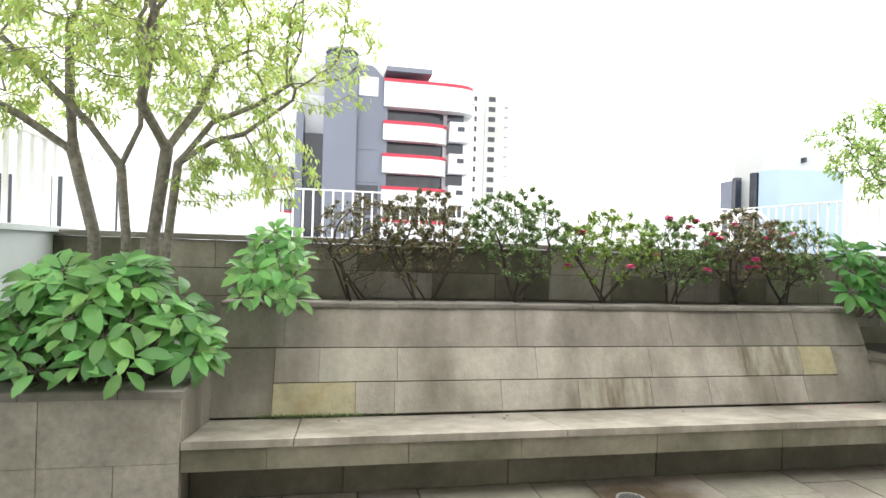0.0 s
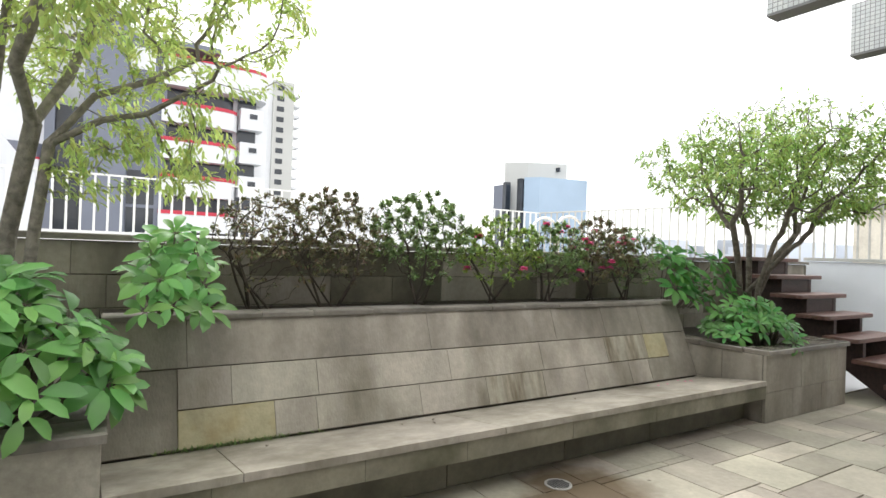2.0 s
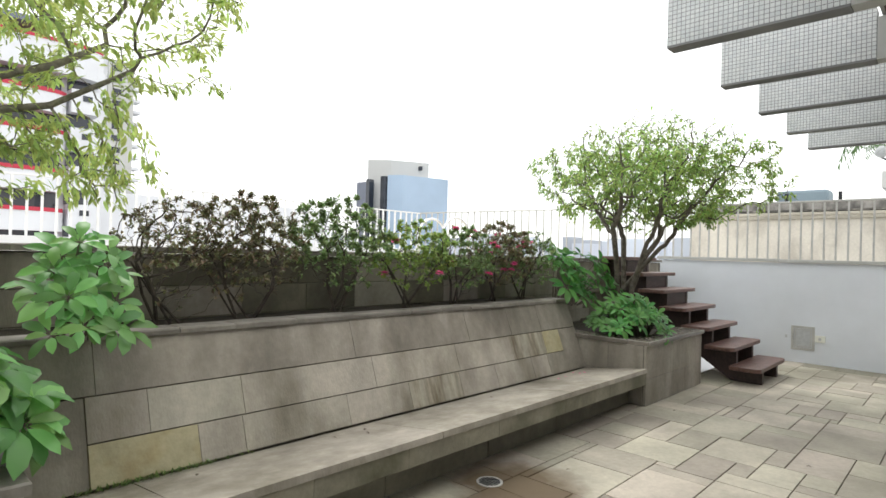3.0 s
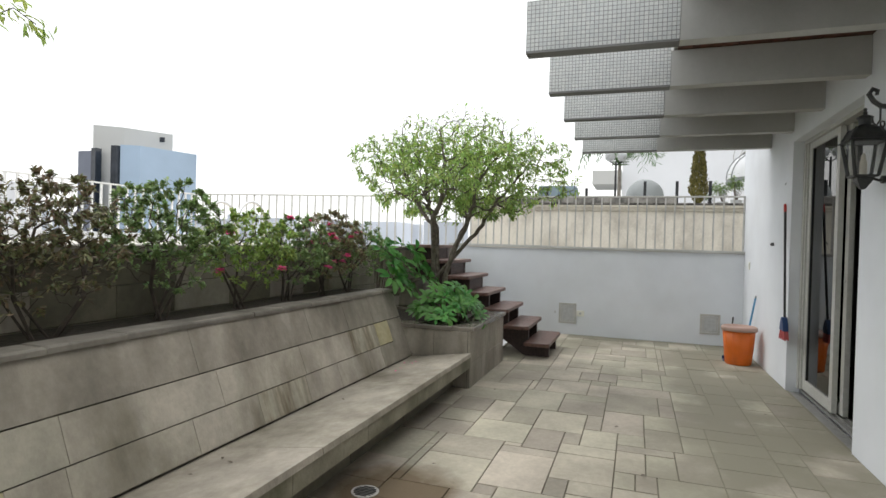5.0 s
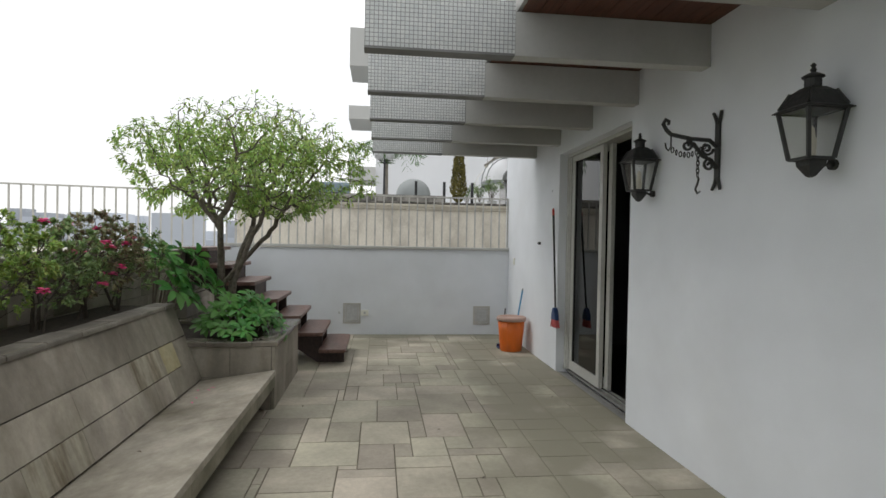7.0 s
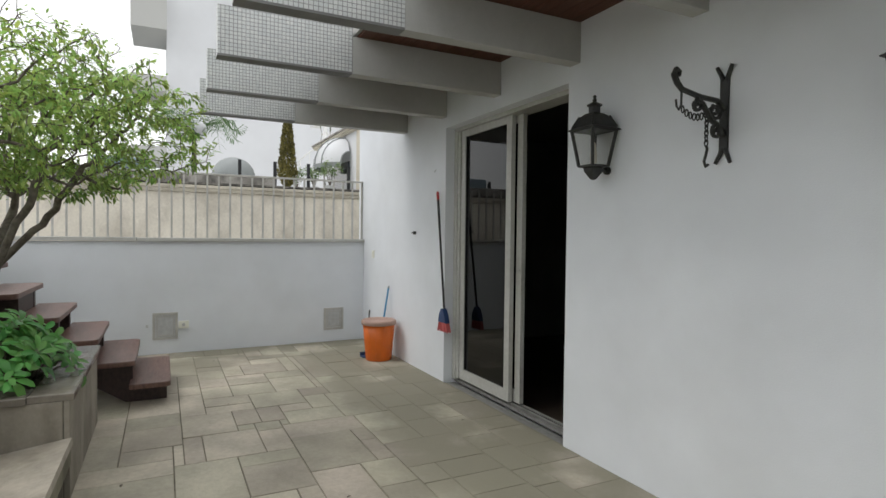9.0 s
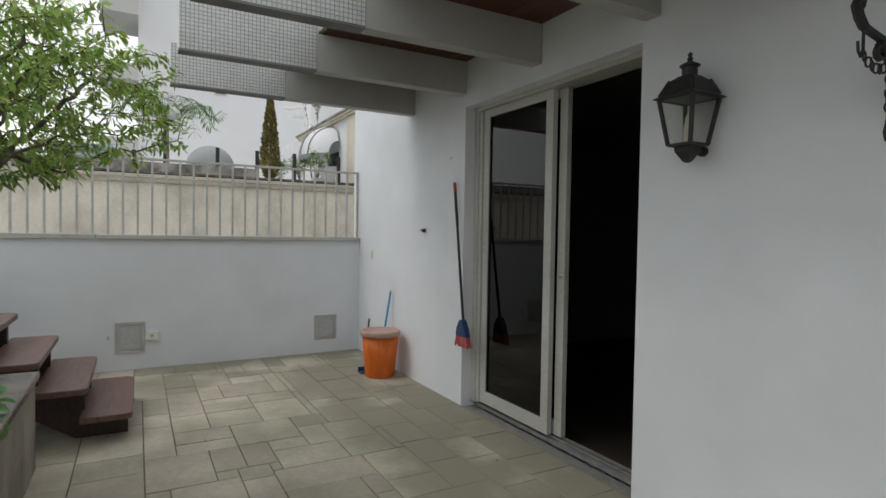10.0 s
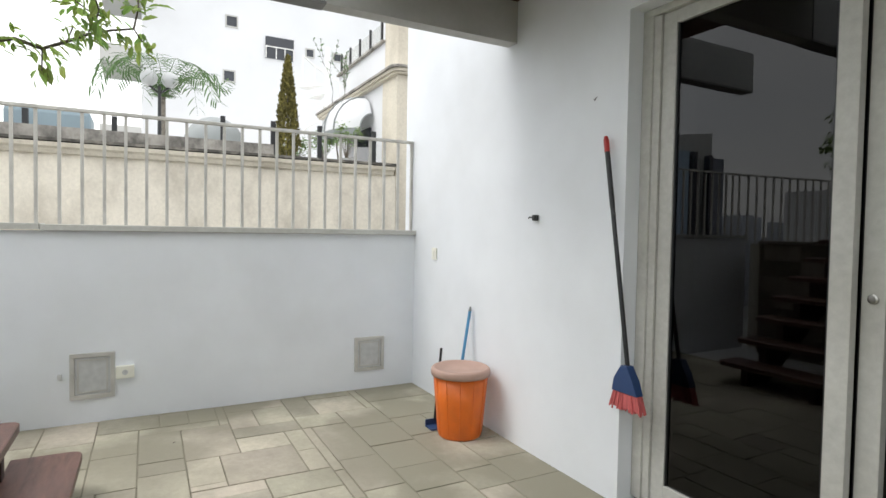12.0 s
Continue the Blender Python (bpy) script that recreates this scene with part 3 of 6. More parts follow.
slope_row([L_END, -0.45, 0.97, 2.05, 2.58, 3.02, R_BEG], 0.612, 0.872, "stone_wall", 0.0)
slope_row([L_END, -0.495], 0.252, 0.608, "stone_wall", 0.0)
slope_row([3.265, R_BEG], 0.252, 0.608, "stone_wall", 0.0)
slope_row([-0.495, -0.245, 0.21, 1.08, 1.86, 2.53, 3.0, 3.265], 0.424, 0.608, "stone_light", 0.006, ((5, "stone_streak"), (6, "stone_yellow")))
slope_row([-0.495, -0.035, 0.19, 0.84, 1.34, 1.835, 2.25, 2.74, 2.98, 3.265], 0.253, 0.421, "stone_light", 0.006, ((0, "stone_yellow"), (4, "stone_streak"), (8, "stone_wall")))
x = L_END
while x < R_BEG - 0.05:
    w = min(rng.uniform(0.28, 0.5), R_BEG - x)
    slab(w - 0.004, 0.16, 0.028 + rng.uniform(-0.003, 0.003), 0.006, "coping", back_wall, pose(x + 0.002, LEDGE[0] - 0.03 + rng.uniform(-0.006, 0.006), LEDGE[1] - 0.026, 0, 0, rng.uniform(-0.6, 0.6)), "ledge_slab")
    x += w
# parapet slabs
par = bpy.data.objects["wall_parapet"]
for z0, z1, shift in ((0.50, 0.68, 0.1), (0.68, 0.865, 0.3), (0.868, 1.052, 0.0), (1.055, 1.236, 0.25)):
    x = WEST + 0.07
    first = True
    while x < 7.02:
        w = min((shift + 0.2) if first else rng.choice((0.42, 0.47, 0.47, 0.5)), 7.025 - x)
        first = False
        if w > 0.03:
            slab(w - 0.003, z1 - z0 - 0.002, 0.022, 0.002, "stone_wall" if rng.random() < 0.55 else "stone_dark", par, pose(x, PAR_Y + 0.022, z0, 90, 0, 0), "parapet_slab")
        x += w
x = WEST + 0.05
while x < 7.0:
    w = min(rng.uniform(0.5, 0.8), 7.04 - x)
    slab(w - 0.003, 0.27, 0.036, 0.005, "coping", par, pose(x, PAR_Y - 0.025, PAR_Z - 0.036, 0, 0, 0), "parapet_coping")
    x += w


# ---- planters ----
def planter(x0, x1, joints, label, left_side):
    p = thing("stone_planter", label, "planter", "stone planters beside the bench", (x0, P_FRONT, 0))
    w, d = x1 - x0, PAR_Y - P_FRONT
    t = 0.14
    for dims in ((0.003, w - 0.003, 0.025, t, 0, P_TOP - 0.04), (0.003, t, t, d - 0.01, 0, P_TOP - 0.04), (w - t, w - 0.003, t, d - 0.01, 0, P_TOP - 0.04)):
        part("planter_wall", boxes(dims), "grout", p)
    part("soil", boxes((t, w - t, t, d - 0.01, 0.3, P_TOP - 0.03)), "soil", p)
    z_mid = 0.235
    for z0, z1, cuts in ((0.004, z_mid, joints[0]), (z_mid + 0.002, P_TOP - 0.042, joints[1])):
        for a, b in zip(cuts, cuts[1:]):
            slab(b - a - 0.003, z1 - z0, 0.024, 0.0015, "stone_pale" if left_side else "stone_wall", p, pose(x0 + a + 0.002, P_FRONT + 0.024, z0, 90, 0, 0), "cladding_slab")
    for side, xx, rz in ((0, x0, -90), (1, x1, 90)):
        for z0, z1 in ((0.004, 0.27), (0.274, P_TOP - 0.042)):
            yy = P_FRONT + 0.026
            k = 0
            while yy < PAR_Y - 0.05:
                ww = min((0.33, 0.5, 0.45)[k % 3], PAR_Y - 0.02 - yy)
                if rz == 90:
                    slab(ww - 0.004, z1 - z0, 0.024, 0.003, "stone_wall", p, pose(xx - 0.022, yy, z0, 90, 0, 90), "cladding_slab")
                else:
                    slab(ww - 0.004, z1 - z0, 0.024, 0.003, "stone_wall", p, pose(xx + 0.022, yy + ww, z0, 90, 0, -90), "cladding_slab")
                yy += ww
                k += 1
    # coping stones
    cw = 0.2
    x = x0 - 0.0
    while x < x1 - 0.02:
        ww = min(rng.uniform(0.35, 0.55), x1 + 0.02 - x)
        slab(ww - 0.004, cw, 0.038, 0.006, "coping" if left_side else "coping_wet", p, pose(x, P_FRONT - 0.02, P_TOP - 0.038, 0, 0, 0), "coping_slab")
        x += ww
    for xx in ((x1 + 0.02 - cw,) if not left_side else (x1 + 0.02 - cw,)) + ((x0 - 0.02,) if not left_side else ()):
        yy = P_FRONT - 0.02 + cw
        while yy < PAR_Y - 0.06:
            ww = min(rng.uniform(0.35, 0.5), PAR_Y - 0.005 - yy)
            slab(cw, ww - 0.004, 0.038, 0.006, "coping" if left_side else "coping_wet", p, pose(xx, yy + 0.002, P_TOP - 0.038, 0, 0, 0), "coping_slab")
            yy += ww
    return p


planter(WEST, L_END, ([0, 0.56, 0.86, 1.13], [0, 0.56, 1.13]), "grey stone-clad planter with dirty coping, overgrown with broad green leaves", True)
planter(R_BEG, R_END, ([0, 0.42, 0.9, 1.35], [0, 0.55, 1.05, 1.35]), "grey stone-clad planter with wet coping beside the wooden steps", False)


# ---- wooden stair ----
def wooden_stair():
    st = thing("wooden_stair", "dark red-brown open wooden stair with worn treads leading over the parapet", "stair", "", (5.18, 2.34, 0))
    rise, run = 0.187, 0.253
    for i in range(7):
        z = rise * (i + 1)
        bm = bmesh.new()
        y0, r = run * i, 0.055
        front = [(r - r * math.sin(a), y0 + r - r * math.cos(a)) for a in (0, 0.4, 0.8, 1.2, math.pi / 2)]
        other = [(1.06 - u, v) for u, v in front[::-1]]
        prism(bm, other + front + [(0, y0 + 0.3), (1.06, y0 + 0.3)], z - 0.042, z, "z")
        part("tread", bm, "stair_wood", st, bevel=0.008)
    for xx in (0.2, 0.78):
        out = [(0.03, 0.0)]
        for i in range(7):
            out += [(0.03 + run * i, rise * (i + 1) - 0.043), (0.03 + run * (i + 1), rise * (i + 1) - 0.043)]
        out += [(0.03 + run * 7, 0.98), (0.33, 0.0)]
        bm = bmesh.new()
        prism(bm, out, xx, xx + 0.06)
        part("stringer", bm, "stair_dark", st, "stringer coloured almost black for the shade below the treads")
    for i in range(1, 7):
        bm = bmesh.new()
        box(bm, 0.263, 0.779, run * i + 0.035, run * i + 0.055, rise * i + 0.002, rise * (i + 1) - 0.043)
        if i > 3:
            part("riser_board", bm, "stair_dark", st)
        else:
            bm.free()
    return st


wooden_stair()


# ---- fences ----
def fence(label, start, end, z0, z1, spacing, metal, r=0.009, posts=()):
    s, e = Vector(start), Vector(end)
    length = (e - s).length
    f = thing("fence", label, "fence", "white railings round the roof", (s.x, s.y, z0))
    f.rotation_euler.z = math.atan2(e.y - s.y, e.x - s.x)
    part("top_rail", boxes((0, length, -0.02, 0.02, z1 - z0 - 0.022, z1 - z0)), metal, f, bevel=0.003)
    k = int(length / spacing)
    me = None
    for i in range(k + 1):
        if me is None:
            bm = boxes((-r, r, -r, r, 0, z1 - z0 - 0.022))
            ob = part("baluster", bm, metal, f)
            me = ob.data
        else:
            ob = new("baluster", me)
            ob.parent = f
        ob.location = (min(i * spacing + 0.011, length - 0.01), 0, 0)
    return f


fence("grey-white steel railing with square balusters on the plastered end wall", (7.36, 0.003, 0), (7.36, 4.3, 0), 1.335, 2.105, 0.1275, "grey_metal", 0.010)
fence("white steel railing along the edge of the roof deck", (6.75, 9.0, 0), (7.36, 4.32, 0), 1.237, 2.105, 0.145, "grey_metal", 0.010)
fence("white steel railing at the far side of the roof deck", (-4.0, 9.0, 0), (6.74, 9.0, 0), 1.237, 2.10, 0.15, "white_metal", 0.013)
fence("white steel railing on the west wall", (-2.05, 2.5, 0), (-2.05, 8.9, 0), 1.296, 1.88, 0.145, "white_metal", 0.012)


# ---- plants ----
def leaf_cloud(points, normals_up, size, shape, rnd, droop=0.3):
    """Vertices and faces of leaves: each a folded, pointed blade of six corners."""
    verts, faces = [], []
    for p, out in points:
        s = size * rnd.uniform(0.6, 1.25)
        d = (Vector(out) + Vector((rnd.uniform(-1, 1), rnd.uniform(-1, 1), rnd.uniform(-0.9, 0.6))) * 0.8)
        d.z -= droop
        if d.length < 1e-3:
            d = Vector((1, 0, 0))
        d.normalize()
        side = d.cross(Vector((rnd.uniform(-0.6, 0.6), rnd.uniform(-0.6, 0.6), 1))).normalized()
        up = side.cross(d).normalized()
        w = s * shape
        base = Vector(p)
        i = len(verts)
        verts += [base, base + d * s * 0.28 + side * w * 0.85 + up * w * 0.3, base + d * s * 0.3, base + d * s * 0.28 - side * w * 0.85 + up * w * 0.3,
                  base + d * s * 0.66 + side * w * 0.85 + up * w * 0.2, base + d * s * 0.68 - up * s * 0.03, base + d * s * 0.66 - side * w * 0.85 + up * w * 0.2,
                  base + d * s - up * s * 0.12]
        faces += [(i, i + 1, i + 2), (i, i + 2, i + 3), (i + 1, i + 4, i + 5, i + 2), (i + 2, i + 5, i + 6, i + 3), (i + 4, i + 7, i + 5), (i + 5, i + 7, i + 6)]
    return verts, faces


def grow(bm, p, d, length, radius, depth, rnd, tips, spread, lift, min_r, bend=0.25, centre=None, reach=None, kids=(2, 3)):
    pts, rad = [Vector(p)], [radius]
    cur, way = Vector(p), Vector(d).normalized()
    steps = 4
    for k in range(steps):
        way = (way + Vector((rnd.uniform(-bend, bend), rnd.uniform(-bend, bend), rnd.uniform(-bend, bend) + lift * 0.1))).normalized()
        if centre is not None and reach is not None:
            off = cur - Vector(centre)
            q = math.sqrt((off.x / reach[0]) ** 2 + (off.y / reach[1]) ** 2 + (off.z / reach[2]) ** 2)
            if q > 0.9:
                inward = Vector((-off.x / reach[0] ** 2, -off.y / reach[1] ** 2, -off.z / reach[2] ** 2)).normalized()
                way = (way + inward * 0.6).normalized()
        cur = cur + way * (length / steps)
        pts.append(cur.copy())
        rad.append(max(radius * (1 - 0.4 * (k + 1) / steps), min_r))
        if depth <= 1:
            tips.append((cur.copy(), way.copy()))
    tube(bm, pts, rad, 7 if radius > 0.02 else (5 if radius > 0.008 else 3), cap=False)
    if depth > 0:
        n = rnd.randint(*kids)
        for k in range(n):
            a = Vector((rnd.uniform(-1, 1), rnd.uniform(-1, 1), rnd.uniform(-0.5, 0.8)))
            nd = (way + a * spread).normalized()
            nd.z += lift * 0.15
            start = pts[-1] if k < 2 else pts[rnd.randint(2, steps)]
            grow(bm, start, nd, length * rnd.uniform(0.62, 0.85), rad[-1] * rnd.uniform(0.6, 0.85), depth - 1, rnd, tips, spread, lift, min_r, bend, centre, reach, kids)


def colonise(stems, targets, step, reach, kill, seed, rounds=90):
    """Branches that grow from the stems towards the targets: nodes, their parents, and how many times each was reached."""
    rnd = np.random.RandomState(seed)
    nodes, parents = [], []
    for stem in stems:
        last = -1
        for p in stem:
            same = [j for j, q in enumerate(nodes) if last < 0 and abs(q[0] - p[0]) + abs(q[1] - p[1]) + abs(q[2] - p[2]) < 0.002]
            if same:
                last = same[0]
                continue
            nodes.append(np.array(p, dtype=float))
            parents.append(last)
            last = len(nodes) - 1
    pts = np.array(targets, dtype=float)
    for _ in range(rounds):
        if len(pts) == 0:
            break
        arr = np.array(nodes)
        d = np.linalg.norm(pts[:, None, :] - arr[None, :, :], axis=2)
        near = d.argmin(axis=1)
        dist = d[np.arange(len(pts)), near]
        pull = {}
        for k in range(len(pts)):
            if dist[k] < reach:
                v = (pts[k] - arr[near[k]]) / max(dist[k], 1e-6)
                pull.setdefault(int(near[k]), []).append(v)
        added = 0
        for k, vs in pull.items():
            v = np.sum(vs, axis=0)
            v = v / max(np.linalg.norm(v), 1e-6) + rnd.normal(0, 0.33, 3)
            n = np.linalg.norm(v)
            if n < 1e-6:
                continue
            q = nodes[k] + v / n * step
            if min(np.linalg.norm(q - nodes[c]) for c in range(max(0, len(nodes) - 4), len(nodes))) < step * 0.2:
                continue
            nodes.append(q)
            parents.append(k)
            added += 1
        if not added:
            break
        arr = np.array(nodes)
        d = np.linalg.norm(pts[:, None, :] - arr[None, :, :], axis=2).min(axis=1)
        pts = pts[d > kill]
    return nodes, parents


def branch_mesh(bm, nodes, parents, tip_r, power=2.2, cap_r=0.06):
    kids = [[] for _ in nodes]
    for i, p in enumerate(parents):
        if p >= 0:
            kids[p].append(i)
    rad = [0.0] * len(nodes)
    for i in range(len(nodes) - 1, -1, -1):
        rad[i] = tip_r if not kids[i] else min(cap_r, sum(rad[k] ** power for k in kids[i]) ** (1 / power))
    starts = [(i, -1) for i, p in enumerate(parents) if p < 0]
    while starts:
        i, frm = starts.pop()
        chain = [frm, i] if frm >= 0 else [i]
        cur = i
        while kids[cur]:
            main = max(kids[cur], key=lambda k: rad[k])
            for k in kids[cur]:
                if k != main:
                    starts.append((k, cur))
            chain.append(main)
            cur = main
        if len(chain) < 2:
            continue
        rr = [rad[c] for c in chain]
        if frm >= 0:
            rr[0] = rr[1]
        tube(bm, [Vector(nodes[c]) for c in chain], rr, 8 if rr[0] > 0.02 else (5 if rr[0] > 0.006 else 3), cap=False)
    return kids, rad


def crown_points(rnd, centre, half, n, top_bias, floor_z):
    out = []
    while len(out) < n:
        u = Vector((rnd.gauss(0, 1), rnd.gauss(0, 1), rnd.gauss(0, 1))).normalized() * rnd.random() ** 0.45
        if u.z < floor_z or (u.z < 0 and rnd.random() < top_bias):
            continue
        wob = 1 + 0.16 * math.sin(5 * math.atan2(u.y, u.x) + 2) + 0.1 * math.sin(9 * math.atan2(u.y, u.x))
        out.append((centre[0] + u.x * half[0] * wob, centre[1] + u.y * half[1] * wob, centre[2] + u.z * half[2]))
    return out


def tree(name, label, at, stems, centre, half, leaf_mat, leaf_size, leaves, seed, targets=900, bare_top=0.0, step=0.07, floor_z=-0.9, power=1.78, tip=0.0024, skirts=(), width=0.2, bark="bark", thick=0.048):
    rnd = random.Random(seed)
    t = thing(name, label, "tree", "small trees in the planters", at)
    goals = crown_points(rnd, centre, half, targets, 0.5, floor_z)
    for middle, reach, count in skirts:
        goals += crown_points(rnd, middle, reach, count, 0.0, -1.0)
    nodes, parents = colonise(stems, goals, step, 0.9, 0.085, seed)
    bm = bmesh.new()
    kids, rad = branch_mesh(bm, nodes, parents, tip, power, thick)
    part("trunk", bm, bark, t, "rough grey bark", smooth=True)
    spots = [i for i in range(len(nodes)) if rad[i] < 0.0065 and parents[i] >= 0]
    pts = []
    while len(pts) < leaves:
        i = rnd.choice(spots)
        p = Vector(nodes[i])
        if bare_top and (p.z - centre[2]) / half[2] > 0.45 and rnd.random() < bare_top:
            continue
        way = (p - Vector(nodes[parents[i]])).normalized()
        pts.append((p + Vector((rnd.gauss(0, 0.022), rnd.gauss(0, 0.022), rnd.gauss(0, 0.02))), way * 0.8))
    v, f = leaf_cloud(pts, 0, leaf_size, width, rnd, 0.45)
    quick_mesh("crown", v, f, leaf_mat, t)
    print(name, "tips", len(nodes), "leaves", len(pts))
    return t


def stem(*pts):
    """A polyline of trunk nodes about 6 cm apart."""
    out = [Vector(pts[0])]
    for a, b in zip(pts, pts[1:]):
        a, b = Vector(a), Vector(b)
        k = max(1, int((b - a).length / 0.07))
        out += [a.lerp(b, (i + 1) / k) for i in range(k)]
    return out


tree("tree", "multi-stemmed tree with rough bark and sparse yellow-green leaves", (-1.3, 3.5, 0.5),
     [stem((-0.17, 0.1, 0), (-0.19, 0.1, 0.74), (-0.3, 0.08, 1.2)), stem((-0.3, 0.08, 1.2), (-0.52, 0.0, 1.36), (-0.88, -0.1, 1.55)), stem((-0.3, 0.08, 1.2), (-0.27, -0.05, 1.5), (-0.26, -0.1, 1.85)),
      stem((0.0, 0.02, 0), (-0.0, 0.02, 0.74), (-0.03, 0.0, 1.12)), stem((-0.03, 0.0, 1.12), (-0.15, -0.1, 1.32), (-0.5, -0.25, 1.7)), stem((-0.03, 0.0, 1.12), (0.08, -0.05, 1.34), (0.12, -0.2, 1.72)),
      stem((0.08, 0.08, 0), (0.12, 0.08, 0.75), (0.2, 0.0, 1.23)), stem((0.2, 0.0, 1.23), (0.16, -0.3, 1.4), (0.3, -0.6, 1.75)), stem((0.2, 0.0, 1.23), (0.32, 0.15, 1.5), (0.4, 0.25, 1.8)),
      stem((0.15, 0.02, 0), (0.22, 0.02, 0.8), (0.26, 0.0, 1.15)), stem((0.26, 0.0, 1.15), (0.45, -0.08, 1.27), (0.62, -0.1, 1.32), (0.88, -0.2, 1.5)), stem((0.26, 0.0, 1.15), (0.42, 0.05, 1.4), (0.66, 0.05, 1.52), (0.85, 0.05, 1.66))],
     (0.0, -0.2, 1.85), (1.25, 1.05, 0.75), "leaf_tree_l", 0.046, 24000, 11, 1400, 0.1, floor_z=-0.62, power=1.9, tip=0.0024,
     skirts=(((0.62, -0.1, 1.12), (0.42, 0.35, 0.2), 130), ((-0.8, -0.1, 1.45), (0.45, 0.4, 0.25), 90)), width=0.17)
tree("tree", "small multi-stemmed tree with flat green crown and bare top twigs", (4.42, 3.45, 0.5),
     [stem((-0.07, 0.03, 0), (-0.1, 0.03, 0.4), (-0.2, 0.0, 0.75), (-0.4, -0.05, 1.1)), stem((0.0, -0.05, 0), (0.0, -0.08, 0.5), (-0.05, -0.25, 0.95)),
      stem((0.06, 0.04, 0), (0.1, 0.06, 0.5), (0.15, 0.1, 1.0)), stem((0.1, -0.02, 0), (0.12, -0.02, 0.45), (0.28, -0.08, 0.8), (0.55, -0.1, 0.98)), stem((0.02, 0.08, 0), (0.05, 0.1, 0.4), (0.15, -0.3, 0.9))],
     (0.16, -0.18, 1.62), (1.14, 1.1, 0.7), "leaf_tree_r", 0.049, 18500, 23, 1700, 0.8, floor_z=-0.7, power=2.0, tip=0.0028, skirts=(((1.0, -0.1, 1.38), (0.35, 0.5, 0.16), 110), ((-0.85, -0.3, 1.45), (0.35, 0.5, 0.16), 90)), bark="bark_dark", thick=0.028)


def broad_leaf(verts, faces, base, d, up, s, w):
    """A broad pointed leaf, cupped along its rib, tip drooping."""
    side = d.cross(up).normalized()
    up = side.cross(d).normalized()
    rows = ((0.0, 0.06, 0.0), (0.25, 0.72, 0.03), (0.52, 1.0, 0.03), (0.8, 0.8, -0.02), (1.0, 0.0, -0.07))
    i0 = len(verts)
    for a, b, c in rows:
        mid = base + d * (s * a) + up * (s * c)
        verts += [mid + side * (w * b) + up * (w * b * 0.3), mid, mid - side * (w * b) + up * (w * b * 0.3)]
    for r in range(4):
        for c in range(2):
            a = i0 + r * 3 + c
            faces.append((a, a + 1, a + 4, a + 3))


def broadleaf_plant(label, at, heads, mat, size, seed, group=""):
    """A plant of stems, each ending in a star of broad leaves that tips outwards. heads: (x, y, z, number of leaves) from at."""
    rnd = random.Random(seed)
    p = thing("broadleaf_shrub", label, "plant", group, at)
    blades = []
    for k in range(4):
        v, f = [], []
        broad_leaf(v, f, Vector((0, 0, 0)), Vector((1, 0, 0)), Vector((0, 0, 1)), 1.0, (0.19, 0.22, 0.24, 0.21)[k])
        for q in v:
            q.z -= (0.1, 0.2, 0.28, 0.16)[k] * q.x ** 2
        me = bpy.data.meshes.new("leaf")
        me.from_pydata(v, [], f)
        me.materials.append(M[mat])
        me.polygons.foreach_set("use_smooth", [True] * len(me.polygons))
        blades.append(me)
    bm = bmesh.new()
    rest_v, rest_f = [], []
    count = 0
    for hx, hy, hz, n in sorted(heads, key=lambda h: h[1]):
        root = Vector((hx * 0.45, hy * 0.45, 0))
        top = Vector((hx, hy, hz))
        mid = (root + top) / 2 + Vector((rnd.uniform(-0.03, 0.03), rnd.uniform(-0.03, 0.03), 0.04))
        tube(bm, [root, mid, top], [0.008, 0.006, 0.004], 5)
        axis = Vector((hx * 1.1 + rnd.uniform(-0.35, 0.35), hy * 1.1 - 0.3 + rnd.uniform(-0.35, 0.35), 0.75)).normalized()
        u = axis.orthogonal().normalized()
        w = axis.cross(u)
        off = rnd.uniform(0, 6.28)
        big = size * rnd.uniform(0.8, 1.15)
        for k in range(n):
            a = off + 2 * math.pi * k / n + rnd.uniform(-0.15, 0.15)
            el = rnd.uniform(0.0, 0.45)
            d = ((u * math.cos(a) + w * math.sin(a)) * math.cos(el) + axis * math.sin(el)).normalized()
            s = big * rnd.uniform(0.75, 1.1) * (0.8 if k % 3 == 2 else 1.0)
            start = top + d * (0.2 * s)
            tube(bm, [top, start], [0.002, 0.002], 3, cap=False)
            side = axis.cross(d).normalized()
            up = d.cross(side)
            m = Matrix(((d.x, side.x, up.x, start.x), (d.y, side.y, up.y, start.y), (d.z, side.z, up.z, start.z), (0, 0, 0, 1))) @ Matrix.Scale(s, 4)
            if count < 300:
                ob = new("leaf", blades[count % 4])
                ob.parent = p
                ob.matrix_basis = m
                count += 1
            else:
                me = blades[k % 4]
                o = len(rest_v)
                rest_v += [m @ q.co for q in me.vertices]
                rest_f += [tuple(o + c for c in f.vertices) for f in me.polygons]
    part("stem", bm, "twig", p)
    if rest_f:
        tagged(quick_mesh("foliage", rest_v, rest_f, mat, p, smooth=True), kind="stuff")
    return p


def mound(cx, cy, rx, ry, h0, h1, n, seed):
    rnd = random.Random(seed)
    out = []
    while len(out) < n:
        u, v = rnd.uniform(-1, 1), rnd.uniform(-1, 1)
        q = u * u + v * v
        if q < 1:
            h = h0 + (h1 - h0) * (1 - q) ** 0.7 * rnd.uniform(0.6, 1.05)
            out.append((cx + u * rx, cy + v * ry, h, rnd.randint(6, 8)))
    return out


